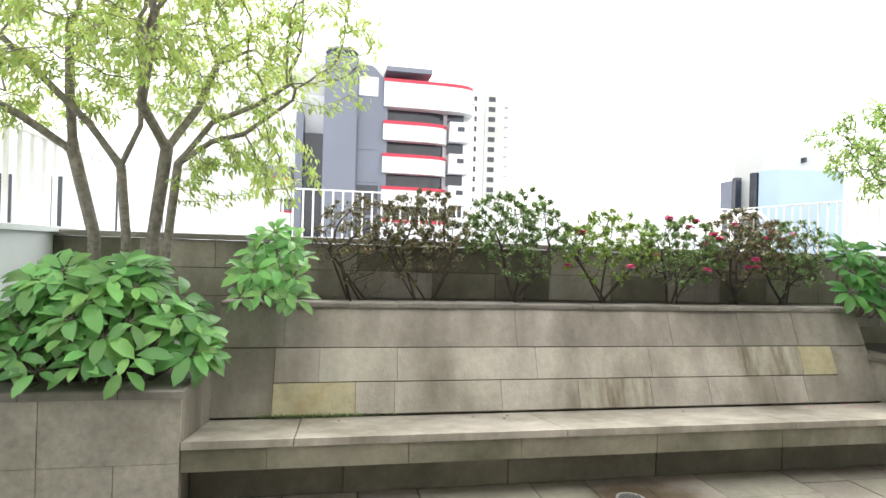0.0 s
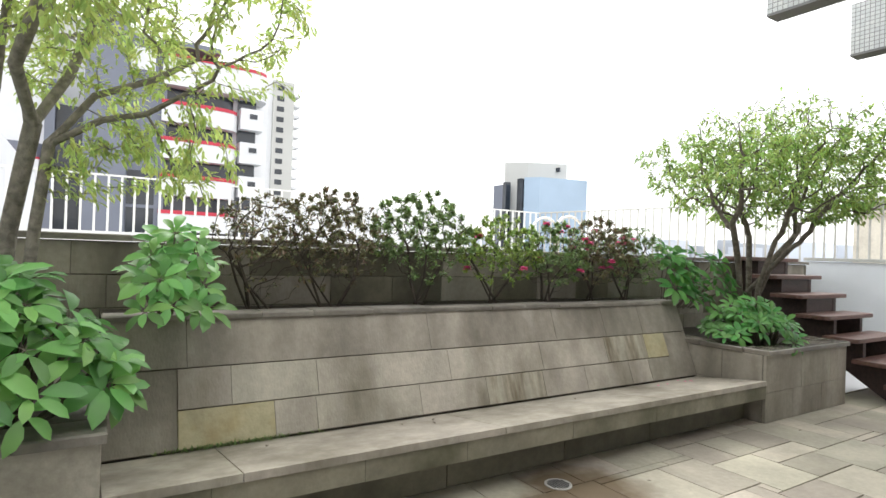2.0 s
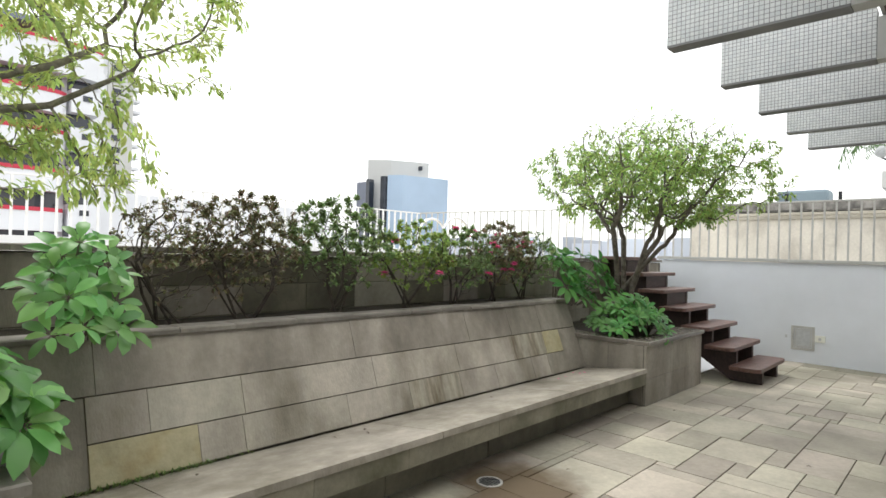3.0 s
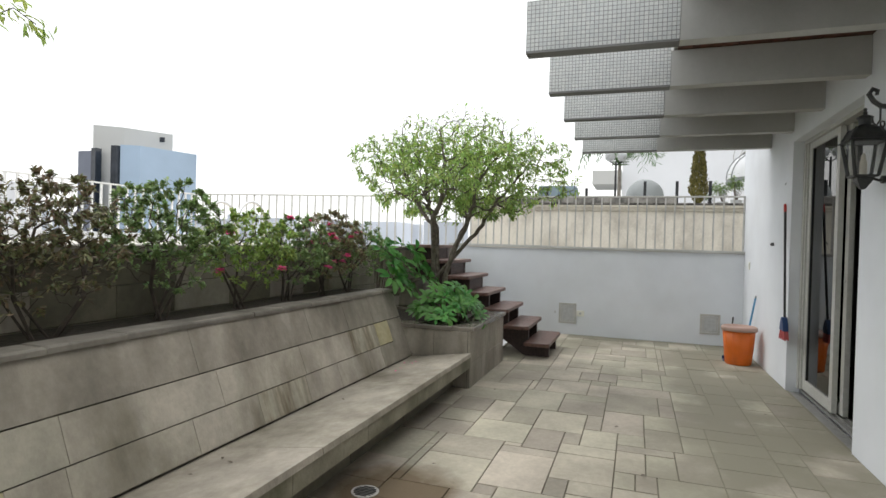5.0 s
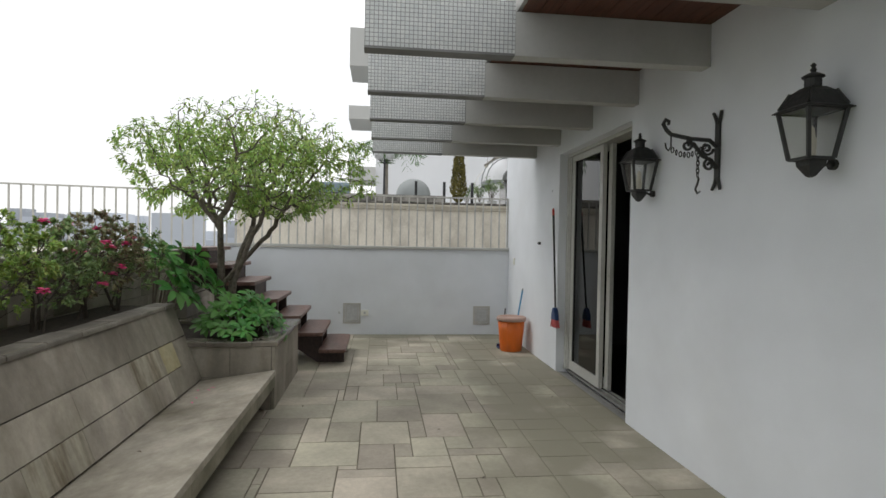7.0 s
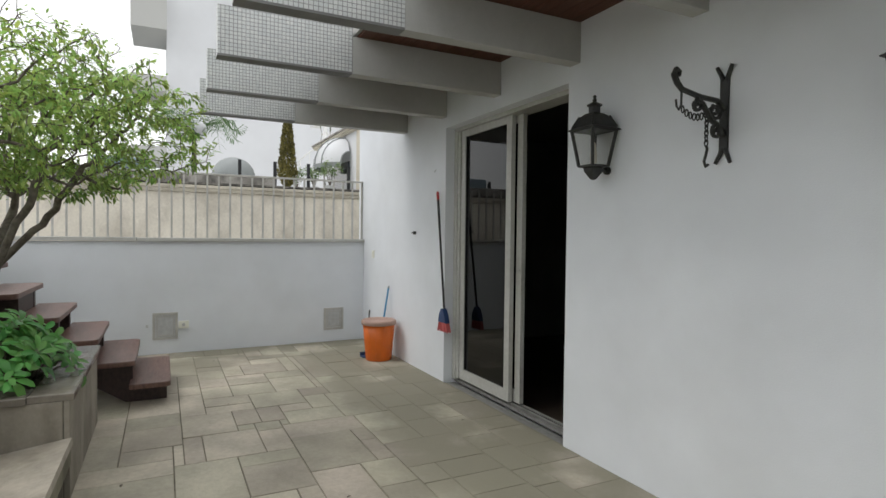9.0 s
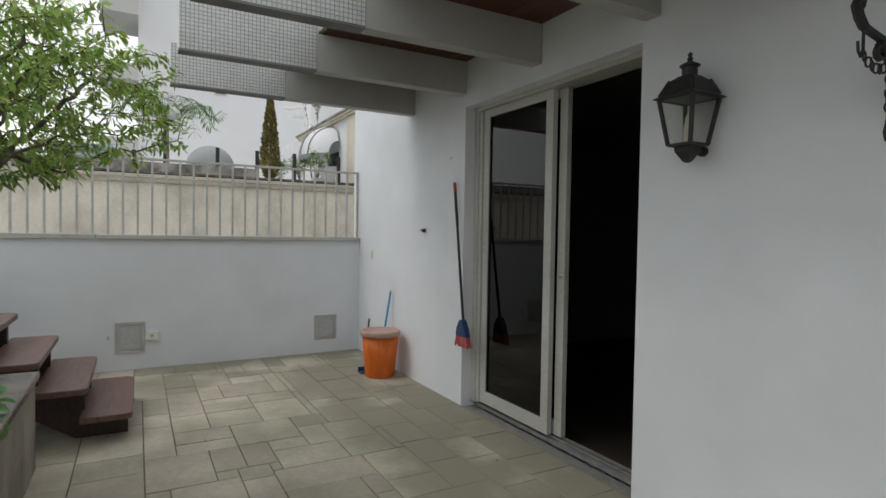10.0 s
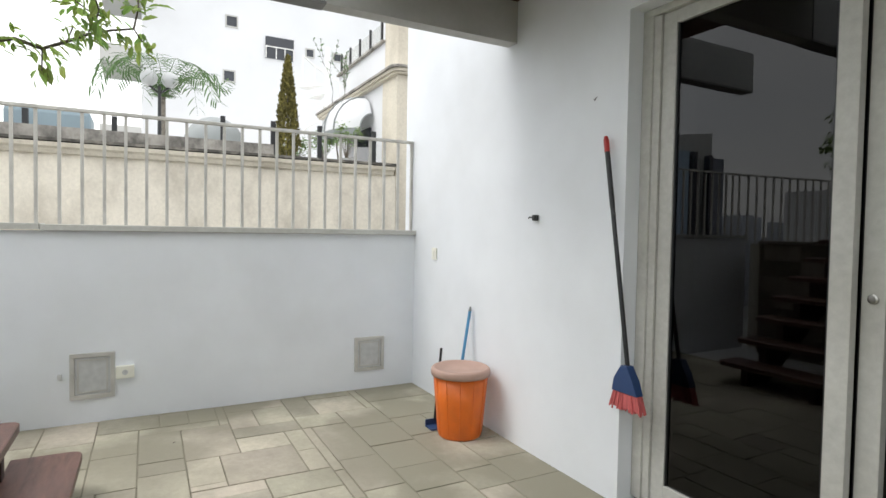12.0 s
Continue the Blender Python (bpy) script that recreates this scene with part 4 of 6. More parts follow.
broadleaf_plant("dense shrub with broad bright green leaves spilling over the coping", (-1.27, 3.12, 0.53), mound(0.02, -0.03, 0.5, 0.33, 0.1, 0.6, 110, 5), "leaf_big", 0.135, 3, "broad-leaved shrubs")
broadleaf_plant("broad-leaved green shrub filling the back of the planter", (-1.6, 3.4, 0.53), mound(0.05, 0.0, 0.32, 0.42, 0.08, 0.48, 60, 6), "leaf_big", 0.13, 4, "broad-leaved shrubs")
broadleaf_plant("tall broad-leaved green shrub leaning over the bench wall", (-0.52, 3.86, 0.86), [(0.00, -0.27, 0.43, 9), (0.10, -0.32, 0.33, 9), (-0.10, -0.32, 0.31, 9), (0.02, -0.37, 0.23, 9), (0.12, -0.37, 0.17, 8), (-0.05, -0.22, 0.37, 9), (-0.12, -0.42, 0.19, 9), (0.00, -0.44, 0.13, 9), (0.07, -0.24, 0.25, 9), (-0.14, -0.27, 0.25, 9), (0.14, -0.22, 0.27, 8), (-0.03, -0.50, 0.09, 8), (-0.14, -0.52, 0.07, 8), (0.08, -0.47, 0.09, 9), (0.00, -0.17, 0.31, 9), (0.13, -0.44, 0.06, 7), (-0.08, -0.48, 0.21, 7), (0.10, -0.30, 0.39, 7)], "leaf_big", 0.125, 8, "broad-leaved shrubs")
broadleaf_plant("low broad-leaved deep green shrub round the small tree", (4.2, 3.2, 0.53), mound(-0.24, -0.02, 0.36, 0.33, 0.06, 0.40, 75, 9), "leaf_dark", 0.105, 10, "broad-leaved shrubs")
broadleaf_plant("broad-leaved green shrub at the end of the flower bed", (3.62, 3.85, 0.8), [(0.0, -0.1, 0.46, 9), (0.12, -0.2, 0.36, 9), (-0.08, -0.2, 0.34, 9), (0.02, -0.25, 0.24, 9), (-0.12, -0.25, 0.2, 9), (0.0, -0.3, 0.12, 8), (0.12, -0.28, 0.14, 8), (0.2, -0.2, 0.24, 9), (0.25, -0.1, 0.4, 8), (0.4, -0.1, 0.28, 8), (0.5, -0.15, 0.1, 7), (0.35, -0.2, 0.12, 8), (-0.05, -0.1, 0.52, 9), (0.08, -0.05, 0.5, 9), (0.2, -0.15, 0.4, 9), (0.1, -0.3, 0.3, 9), (0.5, -0.2, 0.42, 8), (0.62, -0.25, 0.32, 8), (0.4, -0.3, 0.3, 8), (0.55, -0.35, 0.16, 8), (0.7, -0.15, 0.44, 7), (0.3, -0.35, 0.2, 8), (0.75, -0.3, 0.2, 7), (0.32, -0.15, 0.5, 8)], "leaf_dark", 0.15, 12, "broad-leaved shrubs")


def azalea(label, at, height, width, mat, leaf, seed, flowers=0, leaves=1500, depth=0.3):
    rnd = random.Random(seed)
    a = thing("azalea_bush", label, "shrub", "flowering shrubs in the bed", at)
    stems = []
    for k in range(4):
        x0, x1 = rnd.uniform(-0.06, 0.06), rnd.uniform(-0.5, 0.5) * width
        stems.append(stem((x0, rnd.uniform(-0.04, 0.04), 0), ((x0 + x1) / 2, rnd.uniform(-0.08, 0.05), height * 0.25), (x1, rnd.uniform(-0.12, 0.05), height * 0.5)))
    pts = []
    while len(pts) < 420:
        u, v, w = rnd.uniform(-1, 1), rnd.uniform(-1, 1), rnd.uniform(-1, 1)
        q = u * u + v * v + w * w
        if q > 1 or (w < -0.2 and rnd.random() < 0.35):
            continue
        pts.append((u * width * 0.66, v * depth - 0.07, height * (0.6 + 0.42 * w)))
    nodes, parents = colonise(stems, pts, 0.04, 0.5, 0.045, seed)
    bm = bmesh.new()
    kids, rad = branch_mesh(bm, nodes, parents, 0.0015, 2.0, 0.017)
    part("branch", bm, "twig_dark", a)
    spots = [i for i in range(len(nodes)) if rad[i] < 0.003 and parents[i] >= 0]
    tips = [i for i in spots if not kids[i]]
    cl = []
    for _ in range(int(leaves * 2.6) // 5):
        i = rnd.choice(tips if rnd.random() < 0.75 else spots)
        p = Vector(nodes[i])
        if p.z < height * 0.45 and rnd.random() < 0.7:
            continue
        way = (p - Vector(nodes[parents[i]])).normalized()
        for _ in range(5):
            cl.append((p + Vector((rnd.gauss(0, 0.008), rnd.gauss(0, 0.008), rnd.gauss(0, 0.008))), way * 0.7))
    v, f = leaf_cloud(cl, 0, leaf * 0.82, 0.24, rnd, -0.1)
    quick_mesh("foliage", v, f, mat, a)
    front = [i for i in tips if nodes[i][1] < 0 and nodes[i][2] > height * 0.35]
    for k in range(flowers):
        p = Vector(nodes[rnd.choice(front)])
        v, f = [], []
        for j in range(16):
            ang = j * 2.4
            d = Vector((math.cos(ang), math.sin(ang), rnd.uniform(-0.3, 0.9))).normalized()
            broad_leaf(v, f, p + Vector((0, -0.01, 0.01)), d, Vector((0, 0, 1)), 0.036, 0.014)
        quick_mesh("blossom", v, f, "flower", a, "magenta blossom")
    print("azalea tips", len(nodes))
    return a


azalea("thin twiggy azalea with small bronze leaves", (-0.02, 3.93, 0.86), 0.68, 0.5, "leaf_az_b", 0.034, 31, 0, 1000)
azalea("twiggy azalea with bronze and reddish leaves", (0.42, 3.93, 0.86), 0.74, 0.55, "leaf_az_b", 0.036, 32, 0, 2300)
azalea("rounded azalea with dense small dark green leaves", (1.05, 3.93, 0.86), 0.78, 0.62, "leaf_az_g", 0.038, 33, 0, 3000)
azalea("loose azalea with lime-green leaves and a few pink flowers", (1.72, 3.93, 0.86), 0.68, 0.55, "leaf_az_y", 0.038, 34, 4, 2000)
azalea("loose azalea with green leaves and pink flowers", (2.28, 3.93, 0.86), 0.64, 0.55, "leaf_az_g", 0.038, 35, 7, 2200)
azalea("azalea with bronze-green leaves and magenta blossoms", (2.8, 3.93, 0.86), 0.72, 0.5, "leaf_az_b", 0.038, 36, 9, 2200)
azalea("small azalea with dull green leaves beside the broad-leaved shrub", (3.22, 3.93, 0.86), 0.68, 0.45, "leaf_az_g", 0.036, 37, 1, 1500)


# ---- wall lanterns ----
def wall_lantern(x, top):
    L = thing("wall_lantern", "black wrought-iron wall lantern with dusty glass panes on the white wall", "lantern", "wall lanterns beside the doors", (x, 0.0, top - 0.5))
    cy = 0.115
    n = 4
    def ring(r, z, turn=0.0):
        return [Vector((r * math.cos(2 * math.pi * (i + turn) / n + math.pi / 4), cy + r * math.sin(2 * math.pi * (i + turn) / n + math.pi / 4), z)) for i in range(n)]
    lo, hi = ring(0.084, 0.08), ring(0.128, 0.29)
    bm = bmesh.new()
    for a, b in zip(lo, hi):
        tube(bm, [a, b], [0.011, 0.011], 5)
    for r in (lo, hi):
        for i in range(n):
            tube(bm, [r[i], r[(i + 1) % n]], [0.008, 0.008], 4)
    part("lantern_frame", bm, "iron", L)
    bm = bmesh.new()
    lathe(bm, [(0.132, 0.288), (0.156, 0.290), (0.155, 0.294), (0.128, 0.306), (0.084, 0.372), (0.06, 0.386), (0.05, 0.392)], (0, cy, 0), 4)
    for k in range(4):
        a = math.pi / 2 * k
        tube(bm, [(0.13 * math.cos(a), cy + 0.13 * math.sin(a), 0.306), (0.086 * math.cos(a), cy + 0.086 * math.sin(a), 0.374)], [0.007, 0.007], 5)
    bmesh.ops.rotate(bm, cent=(0, cy, 0), matrix=Matrix.Rotation(math.pi / 4, 3, "Z"), verts=bm.verts)
    part("lantern_roof", bm, "iron", L)
    bm = bmesh.new()
    lathe(bm, [(0.034, 0.388), (0.034, 0.43), (0.045, 0.436), (0.045, 0.441), (0.02, 0.455), (0.009, 0.46), (0.014, 0.47), (0.007, 0.48), (0.012, 0.49), (0.003, 0.5)], (0, cy, 0), 12)
    part("finial", bm, "iron", L)
    bm = bmesh.new()
    lathe(bm, [(0.008, 0.0), (0.02, 0.006), (0.055, 0.05), (0.058, 0.07), (0.086, 0.08)], (0, cy, 0), 4)
    bmesh.ops.rotate(bm, cent=(0, cy, 0), matrix=Matrix.Rotation(math.pi / 4, 3, "Z"), verts=bm.verts)
    part("base_cone", bm, "iron", L)
    bm = bmesh.new()
    for i in range(n):
        a, b, c, d = lo[i], lo[(i + 1) % n], hi[(i + 1) % n], hi[i]
        k = 0.97
        cc = Vector((0, cy, 0))
        vs = [bm.verts.new((v - cc) * k + cc) for v in (a, b, c, d)]
        for v, o in zip(vs, (a, b, c, d)):
            v.co.z = o.z
        bm.faces.new(vs)
    g = part("glass_panes", bm, "lamp_glass", L, "dusty clear glass")
    g.visible_shadow = False
    bm = bmesh.new()
    lathe(bm, [(0.02, 0.076), (0.02, 0.17), (0.016, 0.172), (0.012, 0.21), (0.004, 0.225)], (0, cy, 0), 12)
    part("candle_bulb", bm, "candle", L, "ivory candle tube")
    bm = bmesh.new()
    tube(bm, [(0, 0.0, 0.06), (0, 0.02, 0.06)], [0.024, 0.024], 12)
    tube(bm, [(0, 0.015, 0.06), (0, 0.03, 0.055), (0, cy - 0.03, 0.075)], [0.008, 0.008, 0.008], 6)
    part("wall_arm", bm, "iron", L)
    return L


wall_lantern(2.72, 2.24)
wall_lantern(1.085, 2.235)


def scroll(bm, centre, r0, turns, start, way, thick=0.006, x=0.0):
    pts = []
    k = int(18 * turns)
    for i in range(k + 1):
        a = start + way * 2 * math.pi * turns * i / k
        r = r0 * (1 - 0.8 * i / k)
        pts.append((x, centre[0] + r * math.cos(a), centre[1] + r * math.sin(a)))
    tube(bm, pts, [thick] * len(pts), 5)


def iron_bracket(x, z):
    b = thing("iron_bracket", "black wrought-iron scroll bracket with hanging chain and hook", "bracket", "", (x, 0, z))
    bm = bmesh.new()
    box(bm, -0.022, 0.022, 0.002, 0.014, 0.06, 0.39)
    for sx in (-1, 1):
        for sz, z0 in ((1, 0.385), (-1, 0.065)):
            tube(bm, [(0.008 * sx, 0.008, z0), (0.02 * sx, 0.008, z0 + 0.03 * sz), (0.04 * sx, 0.014, z0 + 0.07 * sz)], [0.012, 0.011, 0.009], 6)
    part("wall_plate", bm, "iron", b)
    bm = bmesh.new()
    tube(bm, [(0, 0.014, 0.25), (0, 0.06, 0.285), (0, 0.18, 0.29), (0, 0.3, 0.31), (0, 0.33, 0.335), (0, 0.35, 0.37), (0, 0.335, 0.395), (0, 0.315, 0.385), (0, 0.318, 0.365)], [0.012] * 7 + [0.01, 0.008], 6)
    tube(bm, [(0, 0.014, 0.12), (0, 0.05, 0.17), (0, 0.1, 0.19), (0, 0.16, 0.26), (0, 0.2, 0.275)], [0.011] * 5, 6)
    for v in bm.verts:
        v.co.x *= 1.35
    part("arm", bm, "iron", b)
    for cc, rr, tt, ss, ww in (((0.075, 0.235), 0.04, 1.4, math.pi, 1), ((0.06, 0.14), 0.035, 1.3, math.pi / 2, -1), ((0.2, 0.25), 0.035, 1.3, math.pi / 2, 1)):
        bm = bmesh.new()
        scroll(bm, cc, rr, tt, ss, ww, 0.008)
        for v in bm.verts:
            v.co.x *= 1.5
        part("scroll", bm, "iron", b)

    def link(bm, c, turn):
        pts = []
        for i in range(9):
            a = 2 * math.pi * i / 8
            u, v = 0.009 * math.cos(a), 0.016 * math.sin(a)
            pts.append((c[0] + (u if turn else 0), c[1] + (0 if turn else u), c[2] + v))
        tube(bm, pts, [0.0038] * 9, 4, cap=False)
    bm = bmesh.new()
    for i in range(9):
        s = i / 8
        link(bm, (0, 0.29 - 0.2 * s, 0.2 + 0.04 * (2 * s - 1) ** 2 - 0.02 + 0.03 * s), i % 2)
    for i in range(6):
        link(bm, (0, 0.13, 0.195 - 0.023 * i), i % 2)
    part("chain", bm, "iron", b)
    bm = bmesh.new()
    tube(bm, [(0, 0.13, 0.07), (0, 0.122, 0.055), (0, 0.13, 0.025), (0, 0.142, -0.005), (0, 0.13, -0.03), (0, 0.112, -0.018)], [0.0065] * 6, 6)
    part("hook", bm, "iron", b)
    bm = bmesh.new()
    tube(bm, [(0, 0.3, 0.3), (0, 0.3, 0.24), (0, 0.315, 0.215), (0, 0.33, 0.23), (0, 0.335, 0.26)], [0.005] * 5, 6)
    part("hook", bm, "iron", b)
    return b


iron_bracket(1.94, 1.765)


# ---- broom, bucket, small wall things ----
def broom():
    top, bot = Vector((5.0, 0.03, 1.82)), Vector((4.80, 0.045, 0.70))
    b = thing("broom", "long-handled broom with navy head and red bristles on the wall", "broom", "", tuple(bot))
    d = top - bot
    bm = bmesh.new()
    tube(bm, [(0, 0, 0), d * 0.68], [0.011, 0.011], 10)
    part("handle", bm, "black", b, "dark broom handle")
    bm = bmesh.new()
    tube(bm, [d * 0.68, d * 0.93], [0.0125, 0.0125], 10)
    tube(bm, [d * 0.67 + Vector((-0.01, 0.01, 0)), d * 0.655 + Vector((-0.03, 0.014, -0.01))], [0.006, 0.004], 6)
    part("grip", bm, "black", b, "black sleeve")
    bm = bmesh.new()
    tube(bm, [d * 0.93, d * 0.985, d], [0.014, 0.0135, 0.008], 10)
    part("end_cap", bm, "red_plastic", b, "red end cap")
    bm = bmesh.new()
    prism(bm, [(-0.018, 0.015), (0.02, 0.015), (0.062, -0.05), (0.075, -0.115), (-0.082, -0.115), (-0.055, -0.05)], -0.02, 0.028, "y")
    part("head", bm, "blue_plastic", b, bevel=0.006)
    bm = bmesh.new()
    r = random.Random(3)
    for i in range(60):
        u = r.uniform(-1, 1)
        yy = r.uniform(-0.015, 0.022)
        tube(bm, [(u * 0.072 - 0.003, yy, -0.11), (u * 0.1 - 0.005, yy * 1.3, -0.195 + r.uniform(-0.008, 0.004))], [0.005, 0.004], 4)
    part("bristles", bm, "red_bristle", b, "red bristles")
    bm = bmesh.new()
    prism(bm, [(-0.075, -0.108), (0.068, -0.108), (0.09, -0.185), (-0.095, -0.185)], -0.012, 0.02, "y")
    part("bristle_core", bm, "red_bristle", b)
    return b


broom()


def bucket():
    b = thing("waste_bucket", "orange plastic bucket with faded pink lid by the white wall", "bucket", "", (6.05, 0.235, 0))
    bm = bmesh.new()
    lathe(bm, [(0.135, 0.0), (0.142, 0.012), (0.16, 0.2), (0.177, 0.41), (0.165, 0.41), (0.13, 0.05)], (0, 0, 0), 32)
    part("body", bm, "orange", b, smooth=True)
    bm = bmesh.new()
    for i in range(12):
        a = 2 * math.pi * i / 12
        tube(bm, [(0.1435 * math.cos(a), 0.1435 * math.sin(a), 0.02), (0.176 * math.cos(a), 0.176 * math.sin(a), 0.39)], [0.003, 0.003], 4)
    part("ribs", bm, "orange", b)
    bm = bmesh.new()
    lathe(bm, [(0.18, 0.395), (0.192, 0.398), (0.196, 0.42), (0.194, 0.438), (0.18, 0.45), (0.167, 0.444), (0.15, 0.43), (0.05, 0.424), (0.01, 0.423)], (0, 0, 0), 32)
    part("lid", bm, "lid", b, "faded pink lid", smooth=True)
    s = thing("cleaning_stick", "light blue plastic handle leaning behind the orange bucket", "handle", "", (6.29, 0.14, 0))
    bm = bmesh.new()
    tube(bm, [(0.0, 0.012, 0.0), (0.0, -0.11, 0.77)], [0.011, 0.011], 10)
    part("pole", bm, "light_blue", s)
    bm = bmesh.new()
    tube(bm, [(0.0, -0.11, 0.77), (0.0, -0.114, 0.80)], [0.012, 0.006], 10)
    part("cap", bm, "tank", s)
    s = thing("dustpan", "small dark blue dustpan with a dark handle behind the bucket", "dustpan", "", (6.17, 0.27, 0))
    bm = bmesh.new()
    box(bm, 0.0, 0.1, 0.0, 0.11, 0.001, 0.012)
    box(bm, 0.09, 0.1, 0.0, 0.11, 0.012, 0.05)
    part("pan", bm, "blue_plastic", s)
    bm = bmesh.new()
    tube(bm, [(0.095, 0.04, 0.04), (0.09, -0.0, 0.53)], [0.009, 0.009], 8)
    part("handle", bm, "black", s)


bucket()


def vent_hatch(y0, y1, z0, z1, label):
    h = thing("vent_hatch", label, "vent", "hatches low on the end wall", (EAST, y0, z0))
    w, hh = y1 - y0, z1 - z0
    part("frame", boxes((-0.014, 0.001, 0, w, 0, 0.028), (-0.014, 0.001, 0, w, hh - 0.028, hh), (-0.014, 0.001, 0, 0.028, 0.0281, hh - 0.0281), (-0.014, 0.001, w - 0.028, w, 0.0281, hh - 0.0281)), "grey_metal", h, bevel=0.002)
    part("cover", boxes((-0.006, 0.001, 0.03, w - 0.03, 0.03, hh - 0.03)), "hatch", h)
    a, b, c = 0.042, w - 0.042, hh - 0.042
    part("inner_frame", boxes((-0.011, -0.0065, a, b, a, a + 0.009), (-0.011, -0.0065, a, b, c - 0.009, c), (-0.011, -0.0065, a, a + 0.009, a + 0.0091, c - 0.0091), (-0.011, -0.0065, b - 0.009, b, a + 0.0091, c - 0.0091)), "grey_metal", h)
    bm = bmesh.new()
    tube(bm, [(-0.014, w - 0.01, hh * 0.42), (-0.024, w - 0.01, hh * 0.42), (-0.024, w - 0.01, hh * 0.58), (-0.014, w - 0.01, hh * 0.58)], [0.003] * 4, 5)
    part("latch", bm, "grey_metal", h)
    return h


vent_hatch(2.246, 2.507, 0.165, 0.473, "square grey metal vent hatch low on the white end wall")
vent_hatch(0.276, 0.535, 0.152, 0.436, "square dull grey vent hatch near the corner of the end wall")
s = thing("socket_box", "white plastic socket box beside the vent hatch", "socket", "", (EAST, 2.13, 0.285))
part("box_body", boxes((-0.03, 0.001, 0, 0.112, 0, 0.085)), "plastic_white", s, bevel=0.003)
bm = bmesh.new()
lathe(bm, [(0.018, 0), (0.018, 0.003), (0.012, 0.003), (0.003, 0.001)], (0, 0, 0), 14)
bmesh.ops.transform(bm, matrix=pose(-0.03, 0.056, 0.042, 0, -90, 0), verts=bm.verts)
part("socket_ring", bm, "hatch", s)
s = thing("hinge_block", "small grey catch beside the vent hatch", "catch", "", (EAST, 2.55, 0.31))
part("block", boxes((-0.015, 0.001, 0, 0.025, 0, 0.035)), "hatch", s, bevel=0.003)
s = thing("light_switch", "white plastic light switch on the white wall", "switch", "", (6.87, 0, 1.10))
part("plate", boxes((0, 0.075, -0.001, 0.012, 0, 0.095)), "plastic_white", s, bevel=0.003)
part("rocker", boxes((0.028, 0.046, 0.012, 0.018, 0.025, 0.07)), "plastic_white", s, bevel=0.002)
s = thing("wall_tap", "small black wall fitting", "tap", "", (5.58, 0, 1.405))
part("fitting", boxes((-0.016, 0.016, 0.001, 0.028, 0, 0.034)), "black", s, bevel=0.004)
bm = bmesh.new()
tube(bm, [(0.012, 0.016, 0.018), (0.045, 0.024, 0.02), (0.052, 0.026, 0.012)], [0.006, 0.005, 0.004], 6)
part("spout", bm, "black", s)
s = thing("wall_hook", "tiny metal hook high on the white wall", "hook", "", (5.1, 0, 2.03))
bm = bmesh.new()
tube(bm, [(0, 0, 0.01), (0, 0.012, 0.0), (0.0, 0.016, -0.012), (0.01, 0.014, -0.004)], [0.002] * 4, 4)
part("hook", bm, "black", s)

# floor drain with rusty damp patch
s = thing("floor_drain", "round metal floor drain set in the paving", "drain", "", (1.317, 2.745, 0.0))
bm = bmesh.new()
lathe(bm, [(0.075, 0.0), (0.075, 0.004), (0.068, 0.005), (0.066, 0.003), (0.01, 0.003)], (0, 0, 0), 24)
part("ring", bm, "grey_metal", s)
bm = bmesh.new()
for i in range(-3, 4):
    half = math.sqrt(0.06 ** 2 - (i * 0.017) ** 2)
    box(bm, i * 0.017 - 0.004, i * 0.017 + 0.004, -half, half, 0.0031, 0.006)
part("grate", bm, "black", s)


# litter on the bench and floor
rl = random.Random(12)
for k in range(26):
    if k < 5:
        x, y, z, mat, lab, nm = 3.2 - rl.uniform(0, 0.5), rl.uniform(3.1, 3.36), None, "flower", "fallen magenta petal on the bench", "petal"
    elif k < 12:
        x, y, z, mat, lab, nm = rl.uniform(-0.6, 3.0), rl.uniform(3.2, 3.38), None, "twig", "dry brown leaf on the bench", "fallen_leaf"
    else:
        x, y, z, mat, lab, nm = rl.uniform(0.8, 6.8), rl.uniform(0.3, 2.7), 0.003, "twig", "dry brown leaf on the paving", "fallen_leaf"
    if z is None:
        z = SEAT_F[1] + (y - SEAT_F[0]) / (SEAT_B[0] - SEAT_F[0]) * (SEAT_B[1] - SEAT_F[1]) + 0.002
    a = rl.uniform(0, 6.28)
    v, f = [], []
    broad_leaf(v, f, Vector((0, 0, 0.001)), Vector((math.cos(a), math.sin(a), 0.05)).normalized(), Vector((0, 0, 1)), rl.uniform(0.02, 0.04), 0.008)
    me_ob = quick_mesh(nm, v, f, mat, None, lab)
    me_ob.location = (x, y, z + 0.004)
    tagged(me_ob, lab, "leaf" if nm != "petal" else "petal", "fallen leaves and petals")
pts = []
for k in range(240):
    x = rl.gauss(-0.25, 0.2)
    pts.append(((max(-0.6, min(0.2, x)), 3.385 + rl.uniform(-0.02, 0.012), 0.262), (rl.uniform(-0.5, 0.5), rl.uniform(-1, 0.2), 1.0)))
v, f = leaf_cloud(pts, 0, 0.022, 0.18, rl, -0.4)
tagged(quick_mesh("moss", v, f, "leaf_az_g", None, "small green weeds along the back of the bench"), kind="stuff", category="weeds")

# ---- surroundings ----
def facade_box(name, label, dims, mat, category="building"):
    t = thing(name, label, category, "surrounding buildings", (dims[0], dims[2], 0))
    part("wall", boxes((0, dims[1] - dims[0], 0, dims[3] - dims[2], dims[4], dims[5])), mat, t)
    return t


